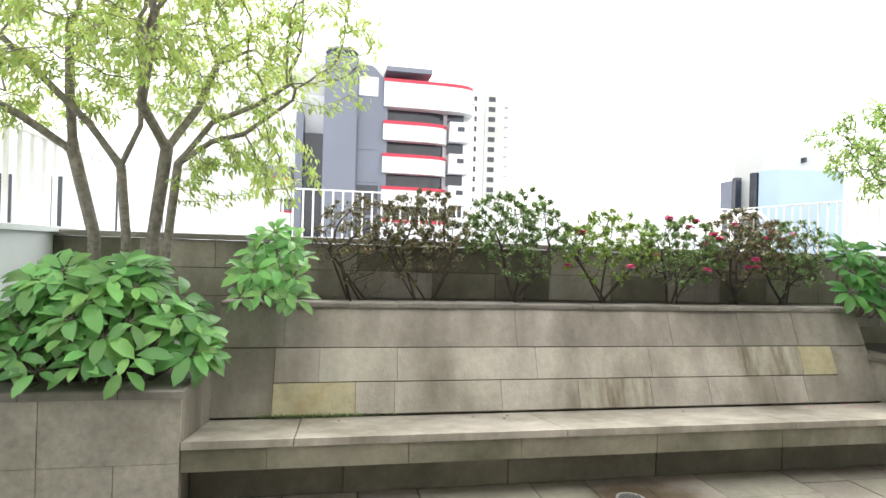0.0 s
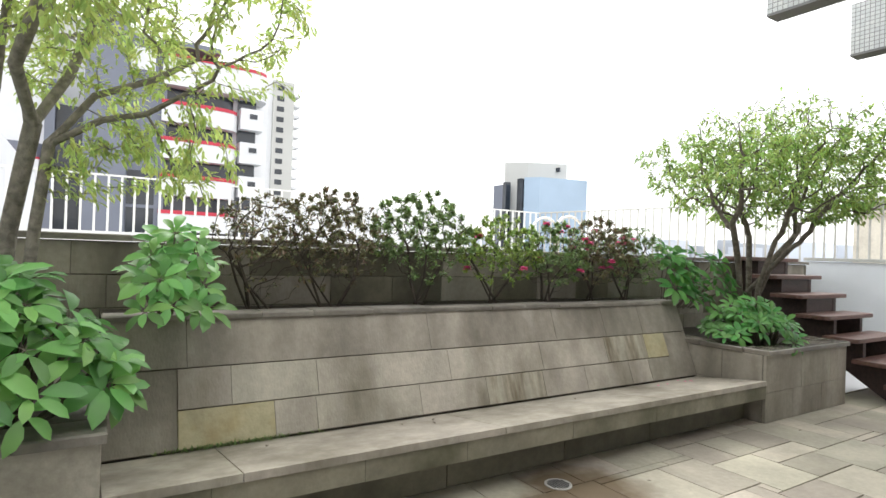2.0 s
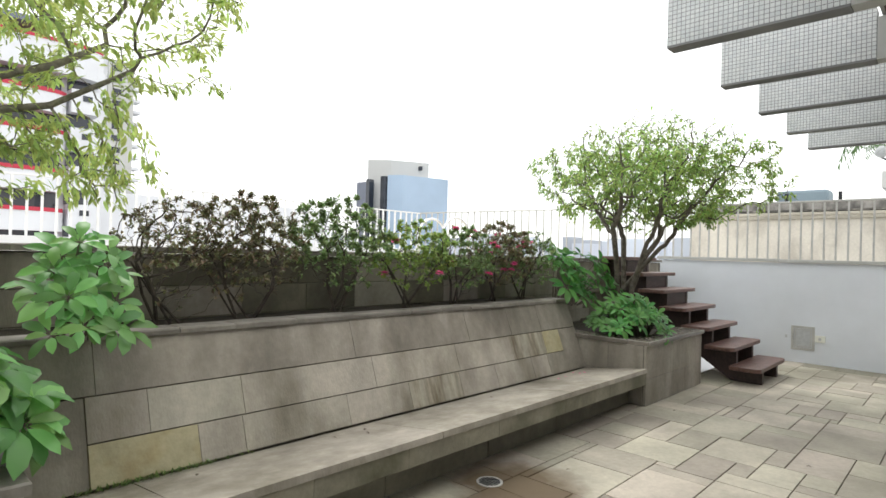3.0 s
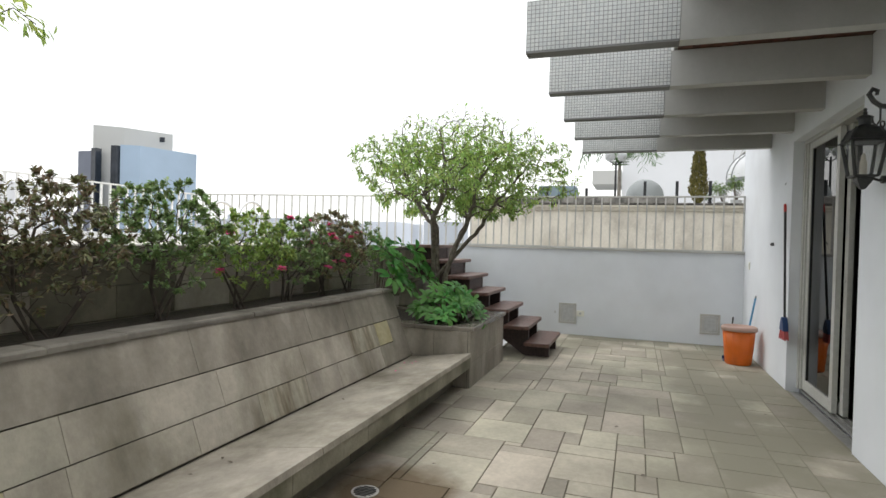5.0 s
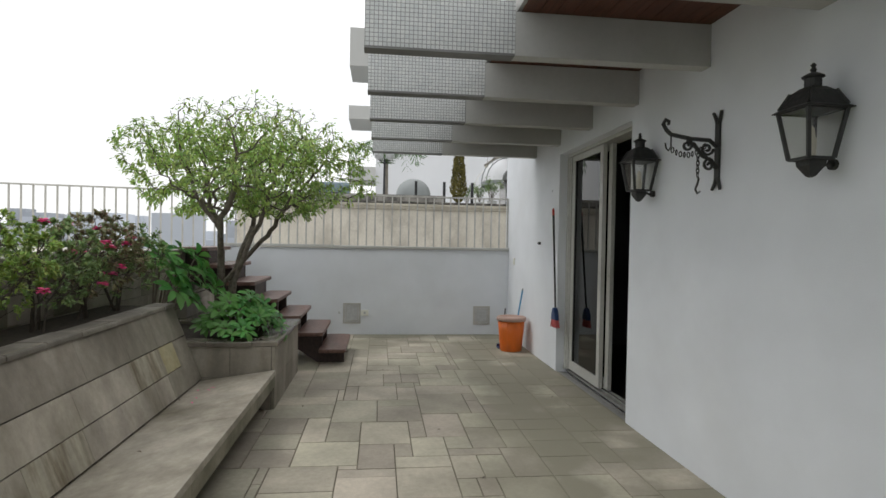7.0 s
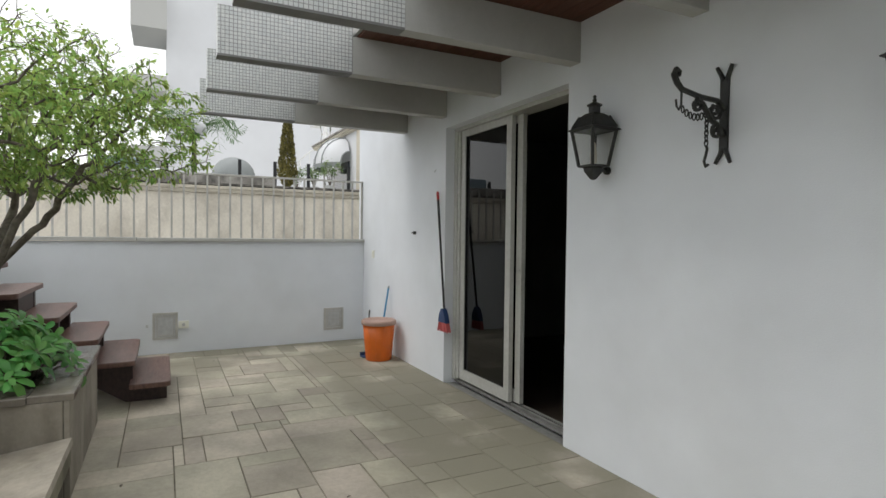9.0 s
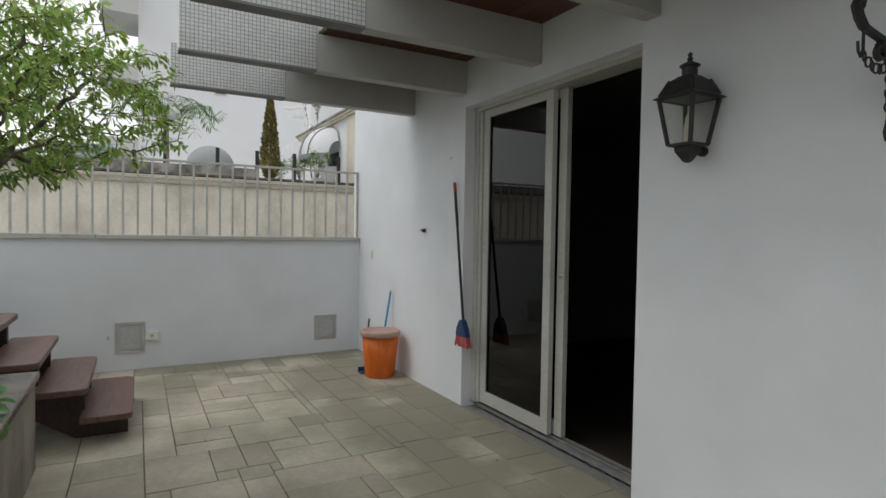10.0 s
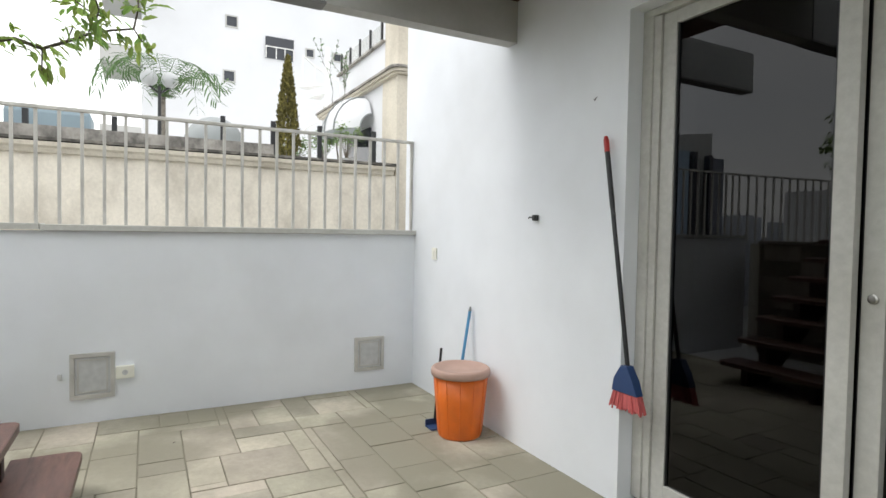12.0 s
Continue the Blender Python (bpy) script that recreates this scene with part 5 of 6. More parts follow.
# round-balconied building with blue-grey shaft
A = thing("apartment_building", "white apartment building with red-striped curved balconies and a blue-grey glazed shaft", "building", "surrounding buildings", (0, 48, 0))
bm = bmesh.new()
prism(bm, [(-16, 4), (-16, 14), (12, 14), (12, 2.5), (9.3, 1.0), (3.4, 1.0), (3.4, 3), (-3.4, 3), (-3.4, 1.5), (-10, 1.5)], -60, 14.6, "z")
part("wall", bm, "bld_white", A)
part("shaft", boxes((-1.5, 1.15, -1.2, 4, -60, 16.9)), "bld_grey", A, "blue-grey shaft")
bm = bmesh.new()
lathe(bm, [(1.35, 16.9), (1.35, 17.0), (1.15, 17.0), (1.15, 17.5), (1.45, 17.52), (1.3, 17.75)], (-0.15, 0.2, 0), 10)
part("shaft_cap", bm, "bld_grey", A)
for i in range(4):
    part("cap_slot", boxes((-1.0 + i * 0.5, -0.8 + i * 0.5, -1.16, -0.9, 17.05, 17.45)), "bld_dark", A)
bm = bmesh.new()
prism(bm, [(1.15, -60), (1.15, 16.6), (2.4, 16.6), (3.75, 15.2), (3.75, -60)], -0.4, 3.2, "y")
part("side_shaft", bm, "bld_grey", A)
# The sky's reflection in this pane is only its matte white colour.
part("shaft_window", boxes((1.3, 2.9, -0.46, -0.4, 14.0, 15.6)), "bld_white", A, "pane painted white for the reflected sky")
for z in range(-4, 6):
    zz = 1.0 + z * 2.75
    if zz < 13:
        part("shaft_pane", boxes((1.3, 3.1, -0.44, -0.4, zz - 2.5, zz)), "bld_dark" if zz < 8 else "bld_grey", A)
part("dark_glazing", boxes((-3.2, -1.5, 1.8, 2.6, -60, 11)), "bld_dark", A)
part("left_pier", boxes((-3.8, -3.2, 0.6, 3, -60, 12.5)), "bld_grey", A)


def curved_band(x0, x1, bulge, z0, z1, y0):
    pts = []
    for i in range(9):
        s = i / 8
        pts.append((x0 + (x1 - x0) * (1 - (1 - s) ** 1.8), y0 - bulge * (1 - s ** 4)))
    bm = bmesh.new()
    prism(bm, pts + [(x1, y0 + 3.5), (x0, y0 + 3.5)], z0, z1, "z")
    return bm


for fl in range(-8, 3):
    z = 4.85 + fl * 2.77
    part("balcony", curved_band(3.4, 9.1, 1.5, z, z + 1.35, 0.8), "bld_white", A, "white curved balcony")
    part("red_stripe", curved_band(3.4, 9.1, 1.55, z + 1.35, z + 1.62, 0.8), "bld_red", A, "red handrail stripe")
    part("window_band", curved_band(3.5, 8.9, 0.8, z + 1.62, z + 2.77, 1.2), "bld_dark", A, "shaded window band")
    part("side_balcony", boxes((9.2, 11.0, -0.2, 1.5, z + 0.3, z + 2.0)), "bld_white", A)
    part("side_window", boxes((9.9, 10.5, -0.25, -0.2, z + 1.2, z + 1.6)), "bld_dark", A)
    part("side_glazing", boxes((9.15, 10.6, 0.7, 1.55, z + 2.0, z + 3.05)), "bld_dark", A)
    if fl > 0:
        continue
    part("balcony", curved_band(-16, -3.8, 1.0, z + 0.3, z + 1.9, 1.2), "bld_white", A)
    part("red_stripe", curved_band(-16, -3.8, 1.05, z + 1.9, z + 2.05, 1.2), "bld_red", A)
    part("window_band", curved_band(-15.9, -3.9, 0.5, z + 2.05, z + 3.07, 1.4), "bld_grey", A)
part("upper_band", curved_band(3.4, 11.4, 1.5, 13.2, 15.3, 0.8), "bld_white", A)
part("upper_stripe", curved_band(3.4, 11.4, 1.55, 15.3, 15.55, 0.8), "bld_red", A)
part("roof_slab", boxes((3.5, 7.4, -1.0, 3, 16.1, 16.5)), "bld_grey", A)
bm = bmesh.new()
prism(bm, [(-9, 14.6), (-7, 17.2), (-1, 18.6), (0.5, 18.6), (6, 16.9), (6.4, 14.6)], 4, 12, "y")
part("roof_block", bm, "bld_stone", A)
for i in range(9):
    x = -6 + i * 1.5
    bm = bmesh.new()
    tube(bm, [(x, 4.1, 16.5), (x, 4.1, 19.4 - abs(x) * 0.12)], [0.04, 0.04], 4)
    part("mast", bm, "grey_metal", A)

T = thing("apartment_tower", "tall slim white apartment tower with small dark windows and balconies", "building", "surrounding buildings", (32.9, 160, 0))
part("wall", boxes((-4.2, 8.6, 0, 14, -60, 50)), "bld_white", T)
part("wing", boxes((8.6, 14.5, -1, 12, -60, 48)), "bld_stone", T)
for fl in range(-12, 18):
    z = -2 + fl * 2.95
    if z > 47:
        break
    for x, w in ((-3.4, 0.9), (-1.4, 0.8), (-0.2, 0.8), (1.6, 2.4), (5.4, 0.9)):
        part("window", boxes((x, x + w, -0.08, 0.02, z, z + 1.5)), "bld_dark", T)
    part("window", boxes((9.6, 11.6, -1.1, -0.98, z, z + 1.4)), "bld_dark", T)
    part("balcony", boxes((0.9, 5.6, -1.2, 0, z - 1.0, z - 0.2)), "bld_white", T)
    part("balcony", boxes((14.5, 16.6, 0, 4, z - 0.8, z - 0.1)), "bld_white", T)

# distant pair of towers
D = thing("office_tower", "distant pale concrete office tower with a pale blue glazed wing", "building", "surrounding buildings", (111.3, 112.9, 0))
bm = bmesh.new()
prism(bm, [(-14.2, 11.4), (-9.8, 6.6), (0.0, 1.5), (4, 10), (-6, 18)], -60, 27.0, "z")
part("concrete_wall", bm, "bld_stone", D)
bm = bmesh.new()
prism(bm, [(-17.6, -1.2), (-15.4, -4.6), (-2.0, -8.1), (4, 2), (-8, 6)], -60, 21.3, "z")
part("blue_wing", bm, "bld_blue", D, "pale blue glazed wing")
part("dark_recess", boxes((-18.4, -16, -0.9, 0.7, -60, 21.0)), "bld_dark", D)
part("dark_recess", boxes((-15.6, -14, 8.8, 10.2, -60, 21.2)), "bld_dark", D)
part("glass_wing", boxes((-15.4, -10, 10.4, 14.6, -60, 20.6)), "bld_grey", D)
part("roof_vent", boxes((-2.8, -2.4, 1.6, 3.4, 24.6, 25.8)), "bld_dark", D)

# hazy city far off
rc = random.Random(17)
bm = bmesh.new()
for i in range(420):
    az = radians(rc.uniform(8, 120))
    r = rc.uniform(350, 1400)
    w, h = rc.uniform(14, 34), -60 + rc.uniform(20, 75) + (r / 1400) * 25
    x, y = r * math.cos(az), r * math.sin(az)
    box(bm, x, x + w, y, y + w, -60, h)
tagged(part("far_city", bm, "city"), kind="stuff")

# low white block behind the deck, seen over the bed
facade_box("service_building", "long low white flat-roofed building beyond the roof deck", (9, 40, 60, 75, -60, 6.2), "bld_white")

# neighbour's boundary wall and terrace, east
N = thing("boundary_wall", "cream rendered boundary wall with mouldy cornice and low parapet on the neighbouring roof", "wall", "", (9.5, 0, 0))
part("wall", boxes((0, 0.3, -0.745, 9.0 - 4.4, -60, 2.02)), "bld_beige_wall", N)
bm = bmesh.new()
prism(bm, [(0.3, 2.02), (-0.04, 2.02), (-0.06, 2.06), (-0.09, 2.08), (-0.1, 2.12), (0.3, 2.13)], -0.7, 4.55, "y")
part("cornice", bm, "bld_beige", N)
part("cornice_top", boxes((-0.105, 0.3, -0.745, 4.5, 2.132, 2.16)), "black_mould", N, "black mouldy top")
part("upper_parapet", boxes((0.1, 0.3, 0.75, 4.5, 2.162, 2.30)), "bld_mould", N, "grey stained parapet")
facade_box("neighbour_terrace", "pale concrete neighbouring roof terrace", (9.8, 30, -8, 4.6, -60, 2.1), "bld_stone", "terrace")

B = thing("white_building", "tall plain white apartment building with small square windows", "building", "surrounding buildings", (30, 0, 0))
part("wall", boxes((0, 12, -20, 2.25, -60, 13.1)), "bld_white", B)
part("corner_balcony", boxes((-1.2, 2, 2.25, 3.7, 10.6, 12.6)), "bld_stone", B)
part("corner_balcony", boxes((-1.2, 2, 2.25, 3.7, 7.8, 8.5)), "bld_stone", B)
part("corner_balcony", boxes((-1.2, 2, 2.25, 3.7, 4.6, 5.3)), "bld_stone", B)
for y, z, w, h in ((-1.6, 10.3, 0.55, 0.55), (-1.5, 7.85, 0.55, 0.55), (-5.1, 9.5, 0.45, 0.45), (-6.45, 9.5, 0.45, 0.45), (-1.6, 12.7, 0.5, 0.4)):
    wdw = new("window")
    wdw.parent = B
    wdw.location = (0, y, z)
    part("pane", boxes((-0.02, 0.05, 0.06, w - 0.06, 0.06, h - 0.06)), "bld_dark", wdw)
    part("window_frame", boxes((-0.05, 0.02, 0, w, 0, 0.06), (-0.05, 0.02, 0, w, h - 0.06, h), (-0.05, 0.02, 0, 0.06, 0.061, h - 0.061), (-0.05, 0.02, w - 0.06, w, 0.061, h - 0.061)), "bld_stone", wdw)
wdw = new("balcony_window")
wdw.parent = B
wdw.location = (-0.05, -4.1, 9.2)
part("pane", boxes((0, 0.06, 0, 1.3, 0, 1.0)), "bld_dark", wdw)
part("railing", boxes((-0.06, -0.02, 0, 1.3, 0.5, 0.55), (-0.06, -0.02, 0, 0.04, 0, 0.5), (-0.06, -0.02, 0.4, 0.44, 0, 0.5), (-0.06, -0.02, 0.8, 0.84, 0, 0.5), (-0.06, -0.02, 1.26, 1.3, 0, 0.5)), "white_metal", wdw)

# neighbour's cream house with corniced upper terrace running away eastward
C = thing("neighbour_house", "cream and white rendered house with moulded cornices and an awning", "building", "surrounding buildings", (9.5, -0.75, 0))
part("corner_wall", boxes((0.0, 0.5, -2.5, 0, -1, 3.3)), "bld_beige", C)
part("side_wall", boxes((0.502, 3.5, -2.5, -0.02, 2.1, 3.3)), "bld_white", C)
bm = bmesh.new()
pts = [(3.5, 0.0)] + [(0.12 - 0.14 * math.sin(math.pi / 2 * i / 6), 0.0 - 0.12 + 0.12 * math.cos(math.pi / 2 * i / 6)) for i in range(7)] + [(-0.02, -2.5), (3.5, -2.5)]
for k, (z0, z1, o) in enumerate(((3.302, 3.33, 0.05), (3.332, 3.37, 0.08), (3.372, 3.40, 0.11))):
    bm = bmesh.new()
    prism(bm, [(u - (o if u < 0.2 else 0), v + (o if v > -1 else 0)) for u, v in pts], z0, z1, "z")
    part("cornice", bm, "bld_beige" if k < 2 else "bld_mould", C)
part("upper_wall", boxes((0.552, 2.6, -2.4, -0.05, 3.402, 3.87)), "bld_white", C)
part("upper_corner", boxes((0.1, 0.55, -2.4, -0.05, 3.402, 4.2)), "bld_beige", C)
part("upper_coping", boxes((0.552, 2.6, -2.4, 0.0, 3.872, 3.9)), "bld_mould", C)
for i in range(5):
    part("railing_post", boxes((0.65 + 0.45 * i, 0.68 + 0.45 * i, -0.06, -0.03, 3.902, 4.2)), "black", C)
pane = part("railing_pane", boxes((0.69, 2.5, -0.05, -0.042, 3.93, 4.15)), "lamp_glass", C, "clear glass railing")
def awning_point(u, a, grow=0.0):
    """A point of the hooded awning: u runs along the wall, a from the wall down to the front hem."""
    swell = math.sin(math.pi * u) ** 0.45
    return (0.85 + 1.2 * u, 0.02 + (0.16 + 0.34 * swell + grow) * math.sin(a), 2.74 + (0.2 + 0.34 * swell + grow) * math.cos(a))


bm = bmesh.new()
rows = [[bm.verts.new(awning_point(i / 12, math.pi / 2 * j / 6)) for j in range(7)] for i in range(13)]
for a, b in zip(rows, rows[1:]):
    for j in range(6):
        bm.faces.new((a[j], b[j], b[j + 1], a[j + 1]))
awning = part("awning", bm, "bld_white", C, "white hooded canvas awning", smooth=True)
for i in (0, 3, 6, 9, 12):
    bm = bmesh.new()
    tube(bm, [awning_point(i / 12, math.pi / 2 * j / 6, 0.008) for j in range(7)], [0.012] * 7, 5)
    part("rib", bm, "tank", awning)
bm = bmesh.new()
for i in range(12):
    p, q = awning_point(i / 12, math.pi / 2), awning_point((i + 1) / 12, math.pi / 2)
    v = [bm.verts.new(c) for c in (p, q, (q[0], q[1] + 0.004, q[2] - 0.09), (p[0], p[1] + 0.004, p[2] - 0.09))]
    bm.faces.new(v)
part("valance", bm, "tank", awning)
part("doorway", boxes((0.95, 1.95, -0.015, 0.012, 2.1, 2.78)), "bld_dark", C)
for x, y, h in ((10.15, -0.3, 0.42), (10.6, -0.12, 0.34), (11.55, 0.0, 0.4)):
    s = thing("potted_shrub", "small loose green shrub in a pot on the neighbouring terrace", "plant", "potted shrubs on the neighbouring terrace", (x, y, 2.1))
    bm = bmesh.new()
    lathe(bm, [(0.07, 0.0), (0.1, 0.16), (0.105, 0.17), (0.09, 0.17), (0.08, 0.15)], (0, 0, 0), 14)
    part("pot", bm, "hatch", s)
    rs = random.Random(int(x * 100))
    bm = bmesh.new()
    pts = []
    for k in range(16):
        a, r = rs.uniform(0, 6.28), rs.uniform(0.04, 0.19)
        tip = Vector((r * math.cos(a), r * math.sin(a), 0.16 + h * rs.uniform(0.45, 1.0)))
        tube(bm, [(0, 0, 0.15), tip * 0.5 + Vector((0, 0, 0.1)), tip], [0.004, 0.003, 0.002], 4)
        pts += [(tip + Vector((rs.gauss(0, 0.03), rs.gauss(0, 0.03), rs.gauss(0, 0.04))), (math.cos(a), math.sin(a), 0.3)) for _ in range(26)]
    part("stem", bm, "twig", s)
    v, f = leaf_cloud(pts, 0, 0.05, 0.24, rs, 0.1)
    quick_mesh("foliage", v, f, "leaf_az_g", s)
s = thing("bare_tree", "thin bare-branched young tree on the neighbouring terrace", "tree", "", (10.7, -0.42, 2.1))
rb = random.Random(8)
tips = []
bm = bmesh.new()
grow(bm, (0, 0, 0), (0.05, 0.1, 1), 0.75, 0.014, 3, rb, tips, 0.55, 0.4, 0.003, 0.18)
part("trunk", bm, "twig", s)
pts = [(q, w) for q, w in tips for _ in range(3)]
v, f = leaf_cloud(pts, 0, 0.045, 0.2, rb, 0.1)
quick_mesh("leaves", v, f, "leaf_palm", s)

# posts of the neighbour's terrace
for y in (-0.5, 0.2, 0.75, 1.3, 2.35, 3.1):
    s = thing("terrace_post", "short dark metal post on the neighbouring parapet", "post", "posts on the neighbouring parapet", (9.65, y, 2.155))
    part("post_body", boxes((-0.02, 0.02, -0.025, 0.025, 0, 0.42 if y < 1.4 else 0.3)), "black", s)
s = thing("air_conditioner_cover", "long dark grey rounded cover on the neighbouring roof", "cover", "", (10.2, 2.6, 2.1))
bm = boxes((0, 0.5, 0, 0.78, 0, 0.47))
part("cover_shell", bm, "cover_blue", s, bevel=0.05)
s = thing("dome", "low grey dome on the neighbouring terrace", "dome", "", (10.6, 1.29, 2.1))
bm = bmesh.new()
lathe(bm, [(0.36, 0.0)] + [(0.36 * math.cos(math.pi / 2 * i / 7) + 0.002, 0.28 + 0.34 * math.sin(math.pi / 2 * i / 7)) for i in range(8)], (0, 0, 0), 20)
part("dome_shell", bm, "tank", s, smooth=True)

# cypress
s = thing("cypress", "slim olive-green potted cypress on the neighbouring terrace", "tree", "", (11.2, 0.25, 2.1))
bm = bmesh.new()
tube(bm, [(0, 0, 0), (0, 0, 1.4)], [0.02, 0.006], 5)
part("trunk", bm, "bark", s)
rcy = random.Random(5)
pts = []
for i in range(4200):
    h = rcy.uniform(0.05, 1.0)
    r = 0.23 * (1 - h) ** 0.7 * (0.5 + 0.5 * rcy.random()) * (1 if h > 0.2 else h * 5)
    a = rcy.uniform(0, 6.28)
    pts.append(((r * math.cos(a), r * math.sin(a), 0.1 + h * 1.6), (math.cos(a) * 0.4, math.sin(a) * 0.4, 1.2)))
v, f = leaf_cloud(pts, 0, 0.05, 0.3, rcy, -0.4)
quick_mesh("crown", v, f, "cypress", s)

# palm
s = thing("palm", "feathery green palm on the neighbouring terrace", "tree", "", (12.3, 1.84, 2.1))
bm = bmesh.new()
tube(bm, [(0, 0, 0), (0.02, 0, 1.2)], [0.05, 0.035], 7)
part("trunk", bm, "bark", s)
v, f = [], []
rp = random.Random(9)
bm = bmesh.new()
for k in range(14):
    a = 2 * math.pi * k / 14 + 0.3
    pts = []
    for i in range(9):
        q = i / 8
        pts.append(Vector((math.cos(a) * q * 0.95, math.sin(a) * q * 0.95, 1.15 + 1.6 * q - 1.6 * q * q * rp.uniform(0.8, 1.1))))
    tube(bm, pts, [0.008 - 0.0008 * i for i in range(9)], 4)
    for i in range(1, 9):
        for sgn in (-1, 1):
            for sub in (0, 0.33, 0.66):
                p = pts[i - 1].lerp(pts[i], sub)
                d = ((pts[i] - pts[i - 1]).normalized() * 0.6 + Vector((-math.sin(a), math.cos(a), 0)) * sgn + Vector((0, 0, -0.35))).normalized()
                broad_leaf(v, f, p, d, Vector((0, 0, 1)), 0.22, 0.012)
part("frond_stem", bm, "leaf_palm", s)
quick_mesh("fronds", v, f, "leaf_palm", s)

# globe lamp
s = thing("globe_lamp", "dark lamp post with white opal globes on the neighbouring terrace", "lamp", "", (11.6, 1.9, 2.1))
bm = bmesh.new()
tube(bm, [(0, 0, 0), (0, 0, 1.15)], [0.03, 0.02], 8)
tube(bm, [(0, -0.13, 1.15), (0, 0, 1.05), (0, 0.13, 1.15)], [0.015] * 3, 6)
part("post", bm, "black", s)
for yy in (-0.13, 0.13):
    bm = bmesh.new()
    bmesh.ops.create_uvsphere(bm, u_segments=16, v_segments=10, radius=0.11)
    bmesh.ops.translate(bm, vec=(0, yy, 1.25), verts=bm.verts)
    part("globe", bm, "globe", s, smooth=True)

# spiral stair on the neighbouring terrace
s = thing("spiral_stair", "white steel spiral stair with thin balusters on the neighbouring terrace", "stair", "", (16, -1.72, 2.1))
bm = bmesh.new()
tube(bm, [(0, 0, 0), (0, 0, 3.5)], [0.05, 0.05], 8)
part("pole", bm, "white_metal", s)
rail = []
for i in range(14):
    a = 0.45 * i + 1.0
    z = 0.15 + 0.19 * i
    bm = bmesh.new()
    prism(bm, [(0.05 * math.cos(a), 0.05 * math.sin(a)), (0.8 * math.cos(a - 0.2), 0.8 * math.sin(a - 0.2)), (0.8 * math.cos(a + 0.2), 0.8 * math.sin(a + 0.2))], z, z + 0.03, "z")
    part("tread", bm, "white_metal", s)
    bm = bmesh.new()
    tube(bm, [(0.78 * math.cos(a), 0.78 * math.sin(a), z), (0.78 * math.cos(a), 0.78 * math.sin(a), z + 0.8)], [0.014, 0.014], 5)
    part("baluster", bm, "white_metal", s)
    rail.append((0.78 * math.cos(a), 0.78 * math.sin(a), z + 0.8))
bm = bmesh.new()
tube(bm, rail, [0.02] * len(rail), 6)
part("rail", bm, "white_metal", s)

# pool ladder on the deck
s = thing("pool_ladder", "polished steel pool ladder with curved grab rails on the roof deck", "ladder", "", (4.93, 6.34, 1.235))
for yy in (0, 0.5):
    bm = bmesh.new()
    pts = [(-0.28, yy, -0.2)] + [(-0.28 * math.cos(math.pi * i / 10), yy, 0.32 + 0.26 * math.sin(math.pi * i / 10)) for i in range(11)] + [(0.28, yy, 0.0)]
    tube(bm, pts, [0.02] * len(pts), 8)
    part("grab_rail", bm, "chrome", s, smooth=True)

# white building beyond the west wall
W = thing("west_building", "white rendered building with narrow louvred openings beyond the west railing", "building", "surrounding buildings", (-14, 14, 0))
part("wall", boxes((-8, 11.5, 0, 10, -60, 3.4)), "bld_white", W)
for i in range(9):
    part("louvre", boxes((1.0 + i * 1.1, 1.3 + i * 1.1, -0.05, 0.02, 1.4, 2.6)), "bld_dark", W)

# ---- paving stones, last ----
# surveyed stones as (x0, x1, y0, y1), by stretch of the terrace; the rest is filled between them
STONES_WEST = [
    (1.55, 1.95, 2.24, 2.64), (1.68, 2.19, 1.86, 2.22), (1.87, 2.27, 1.49, 1.85), (1.87, 2.13, 1.38, 1.48), (2.13, 2.48, 1.31, 1.48), (2.14, 2.49, 1.11, 1.30),
    (2.31, 2.51, 1.50, 1.87), (2.32, 2.70, 1.88, 2.11), (2.41, 2.79, 2.12, 2.49), (2.51, 2.82, 1.50, 1.73), (2.71, 3.21, 1.74, 2.10), (2.80, 3.23, 2.11, 2.36),
    (2.63, 2.99, 1.10, 1.33), (3.01, 3.38, 1.10, 1.33), (2.83, 3.40, 1.34, 1.60), (2.00, 2.38, 2.24, 2.62), (2.40, 2.70, 2.50, 2.80)]
STONES_MIDDLE = [
    (3.24, 3.80, 2.01, 2.36), (3.24, 3.62, 1.62, 1.99), (3.64, 3.80, 1.62, 1.99), (3.83, 4.25, 2.17, 2.30), (3.82, 4.23, 1.80, 2.16), (3.82, 4.21, 1.60, 1.79),
    (3.41, 4.02, 1.22, 1.60), (4.27, 4.77, 1.92, 2.30), (4.40, 4.77, 1.73, 1.91), (4.40, 4.76, 1.54, 1.72), (4.27, 4.58, 1.17, 1.53), (4.60, 4.76, 1.35, 1.53),
    (4.78, 5.13, 1.35, 1.71), (4.96, 5.15, 1.73, 2.09), (4.78, 4.95, 1.73, 2.09), (4.60, 4.95, 1.16, 1.33), (4.27, 4.57, 0.84, 1.15), (4.60, 4.95, 0.84, 1.15)]
STONES_EAST = [
    (5.17, 5.53, 1.87, 2.09), (5.21, 5.53, 1.50, 1.86), (5.55, 5.78, 1.50, 1.86), (6.60, 6.98, 2.09, 2.35), (6.12, 6.57, 2.09, 2.35), (6.39, 6.83, 1.89, 2.08),
    (6.38, 6.82, 1.56, 1.88), (5.94, 6.36, 1.28, 1.65), (6.38, 6.52, 1.28, 1.55), (6.22, 6.53, 1.11, 1.27), (6.79, 7.17, 0.62, 0.99), (7.02, 7.29, 1.79, 1.96),
    (5.95, 6.36, 1.67, 1.87), (6.85, 7.0, 1.60, 2.08), (6.55, 6.78, 1.11, 1.50), (5.20, 5.70, 1.14, 1.49)]
cell = 0.06
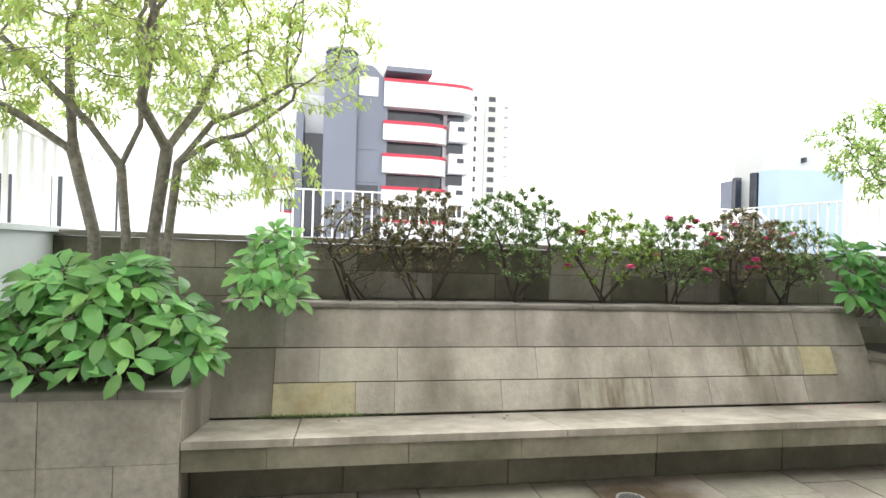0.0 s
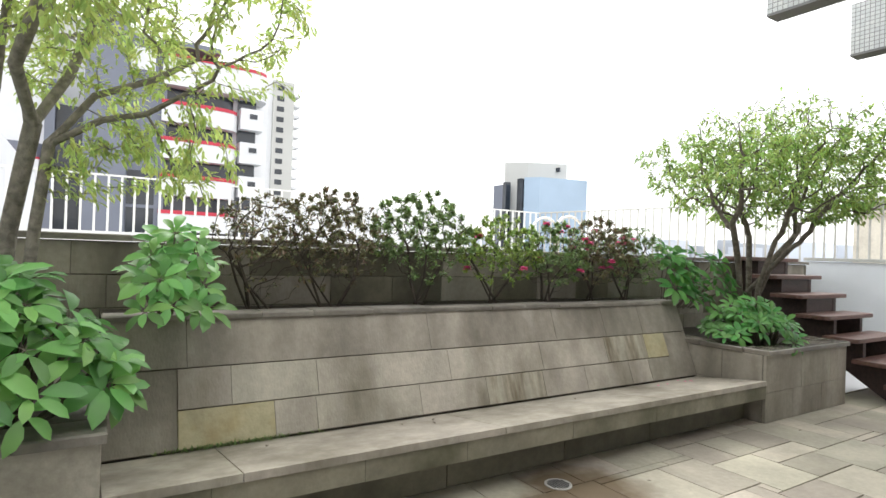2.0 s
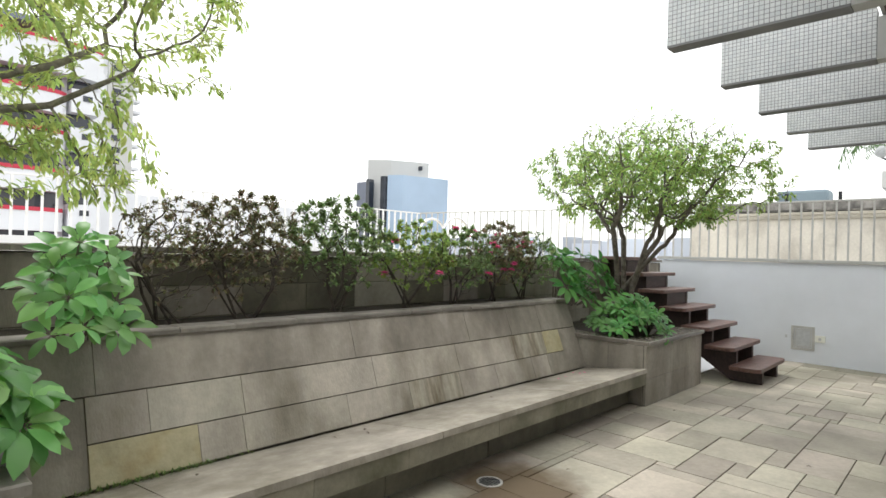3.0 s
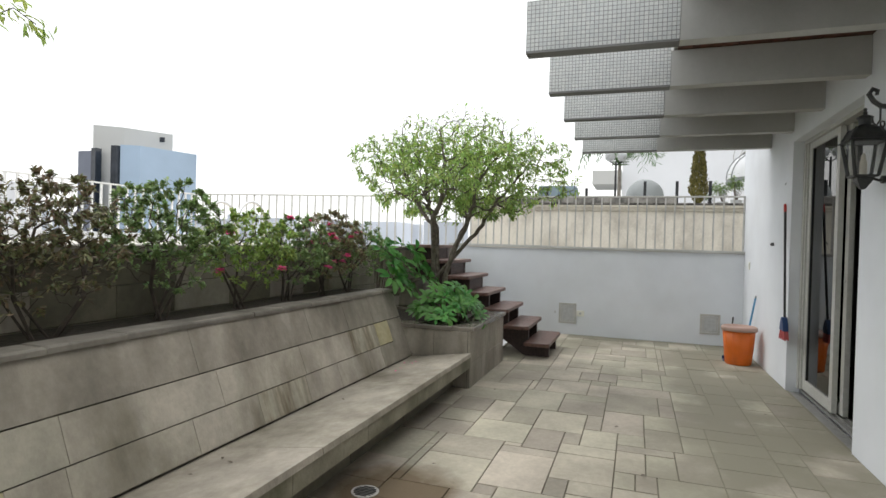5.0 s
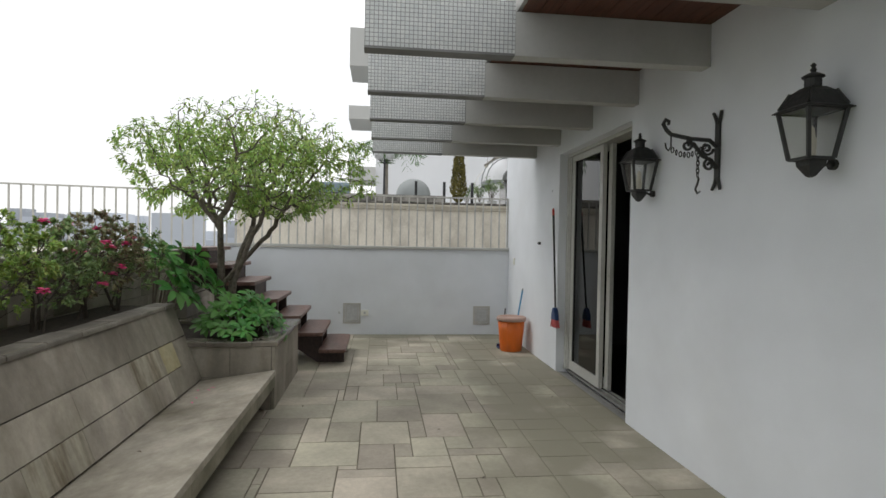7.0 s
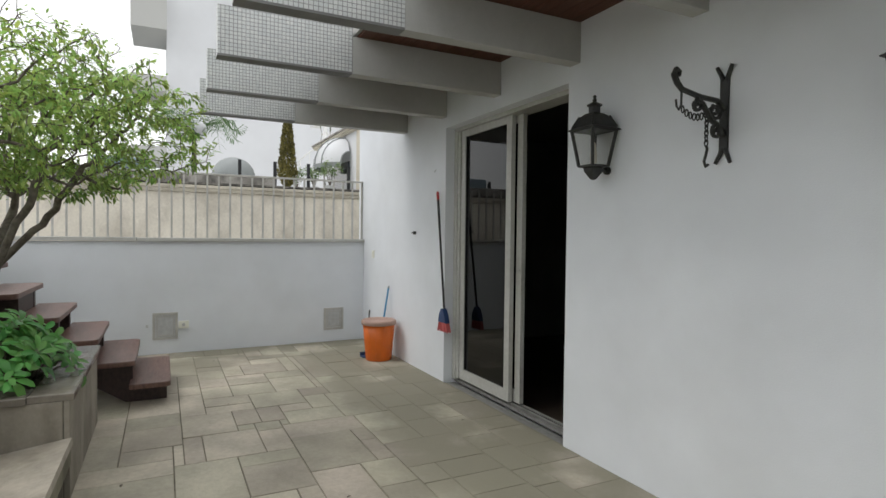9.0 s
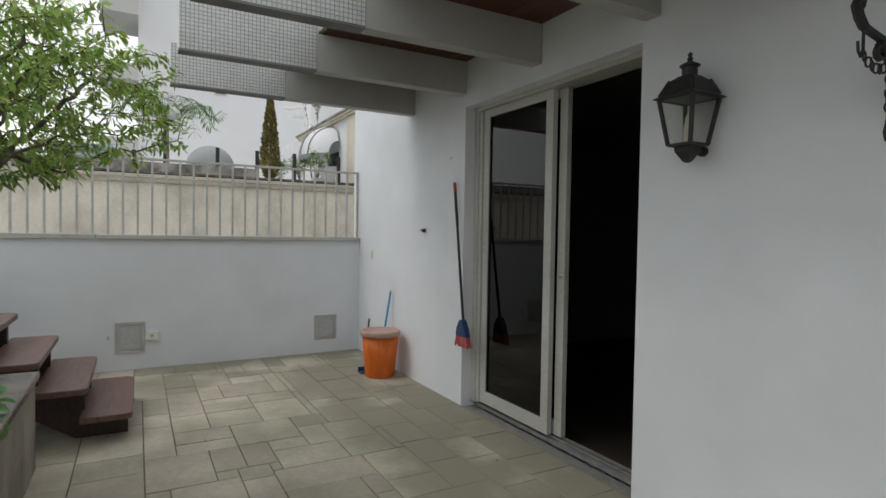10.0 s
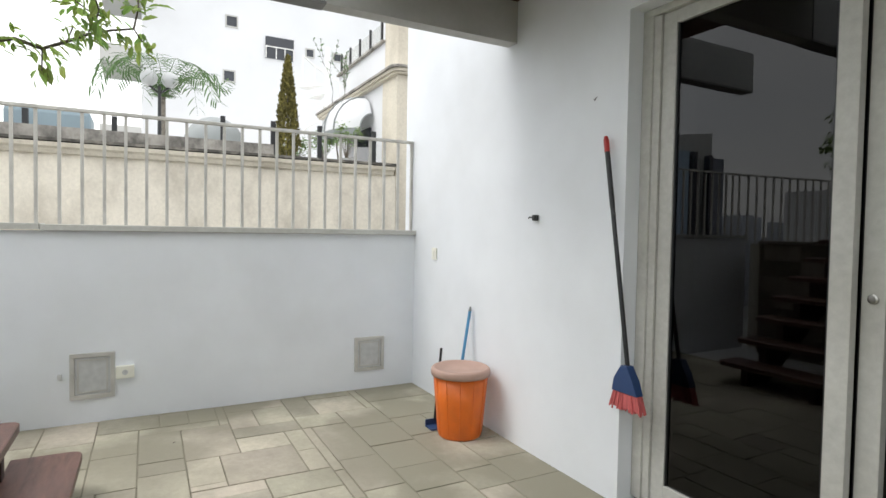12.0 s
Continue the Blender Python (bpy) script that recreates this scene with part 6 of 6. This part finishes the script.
nx, ny = round((EAST - WEST) / cell), round(3.0 / cell)
cx, cy = (EAST - WEST) / nx, 3.0 / ny
used = [[False] * ny for _ in range(nx)]
rf = random.Random(41)


def lay(i, j, w, h):
    for a in range(i, i + w):
        for b in range(j, j + h):
            used[a][b] = True
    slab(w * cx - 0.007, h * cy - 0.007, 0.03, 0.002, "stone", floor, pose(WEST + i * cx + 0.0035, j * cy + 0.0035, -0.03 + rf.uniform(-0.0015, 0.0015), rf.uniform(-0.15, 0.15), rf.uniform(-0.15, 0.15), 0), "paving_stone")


def clear(i, j, w, h):
    return i + w <= nx and j + h <= ny and not any(used[a][b] for a in range(i, i + w) for b in range(j, j + h))


def length(want, run):
    return run if run - want < 3 else want


def mark(r, value):
    for a in range(r[0], r[0] + r[2]):
        for b in range(r[1], r[1] + r[3]):
            used[a][b] = value


def free(i, j, w, h):
    return i >= 0 and j >= 0 and clear(i, j, w, h)


def touches(i, j, w, h):
    return any(a < 0 or b < 0 or a >= nx or b >= ny or used[a][b] for a in range(i, i + w) for b in range(j, j + h))


placed = []
for x0, x1, y0, y1 in STONES_WEST + STONES_MIDDLE + STONES_EAST:
    i, j = round((x0 - WEST) / cx), round(y0 / cy)
    w, h = round((x1 - WEST) / cx) - i, round(y1 / cy) - j
    while w > 2 and h > 1 and not clear(i, j, w, h):
        w, h = (w - 1, h) if w >= h else (w, h - 1)
    if clear(i, j, w, h):
        placed.append([i, j, w, h])
        mark(placed[-1], True)
# close gaps one cell wide between neighbours
for r in placed:
    i, j, w, h = r
    if free(i + w, j, 1, h) and touches(i + w + 1, j, 1, h):
        w += 1
    if free(i - 1, j, 1, h) and touches(i - 2, j, 1, h):
        i, w = i - 1, w + 1
    if free(i, j + h, w, 1) and touches(i, j + h + 1, w, 1):
        h += 1
    if free(i, j - 1, w, 1) and touches(i, j - 2, w, 1):
        j, h = j - 1, h + 1
    r[:] = [i, j, w, h]
    mark(r, True)
for r in placed:
    mark(r, False)
    lay(*r)
for i in range(nx):
    for j in range(ny):
        if used[i][j]:
            continue
        run = 0
        while j + run < ny and run < 9 and not used[i][j + run]:
            run += 1
        h = length(rf.choice((4, 5, 6, 6, 7, 8)), run)
        run = 1
        while run < 10 and clear(i, j, run + 1, h):
            run += 1
        w = length(rf.choice((4, 5, 6, 6, 7, 8)), run)
        lay(i, j, w, h)
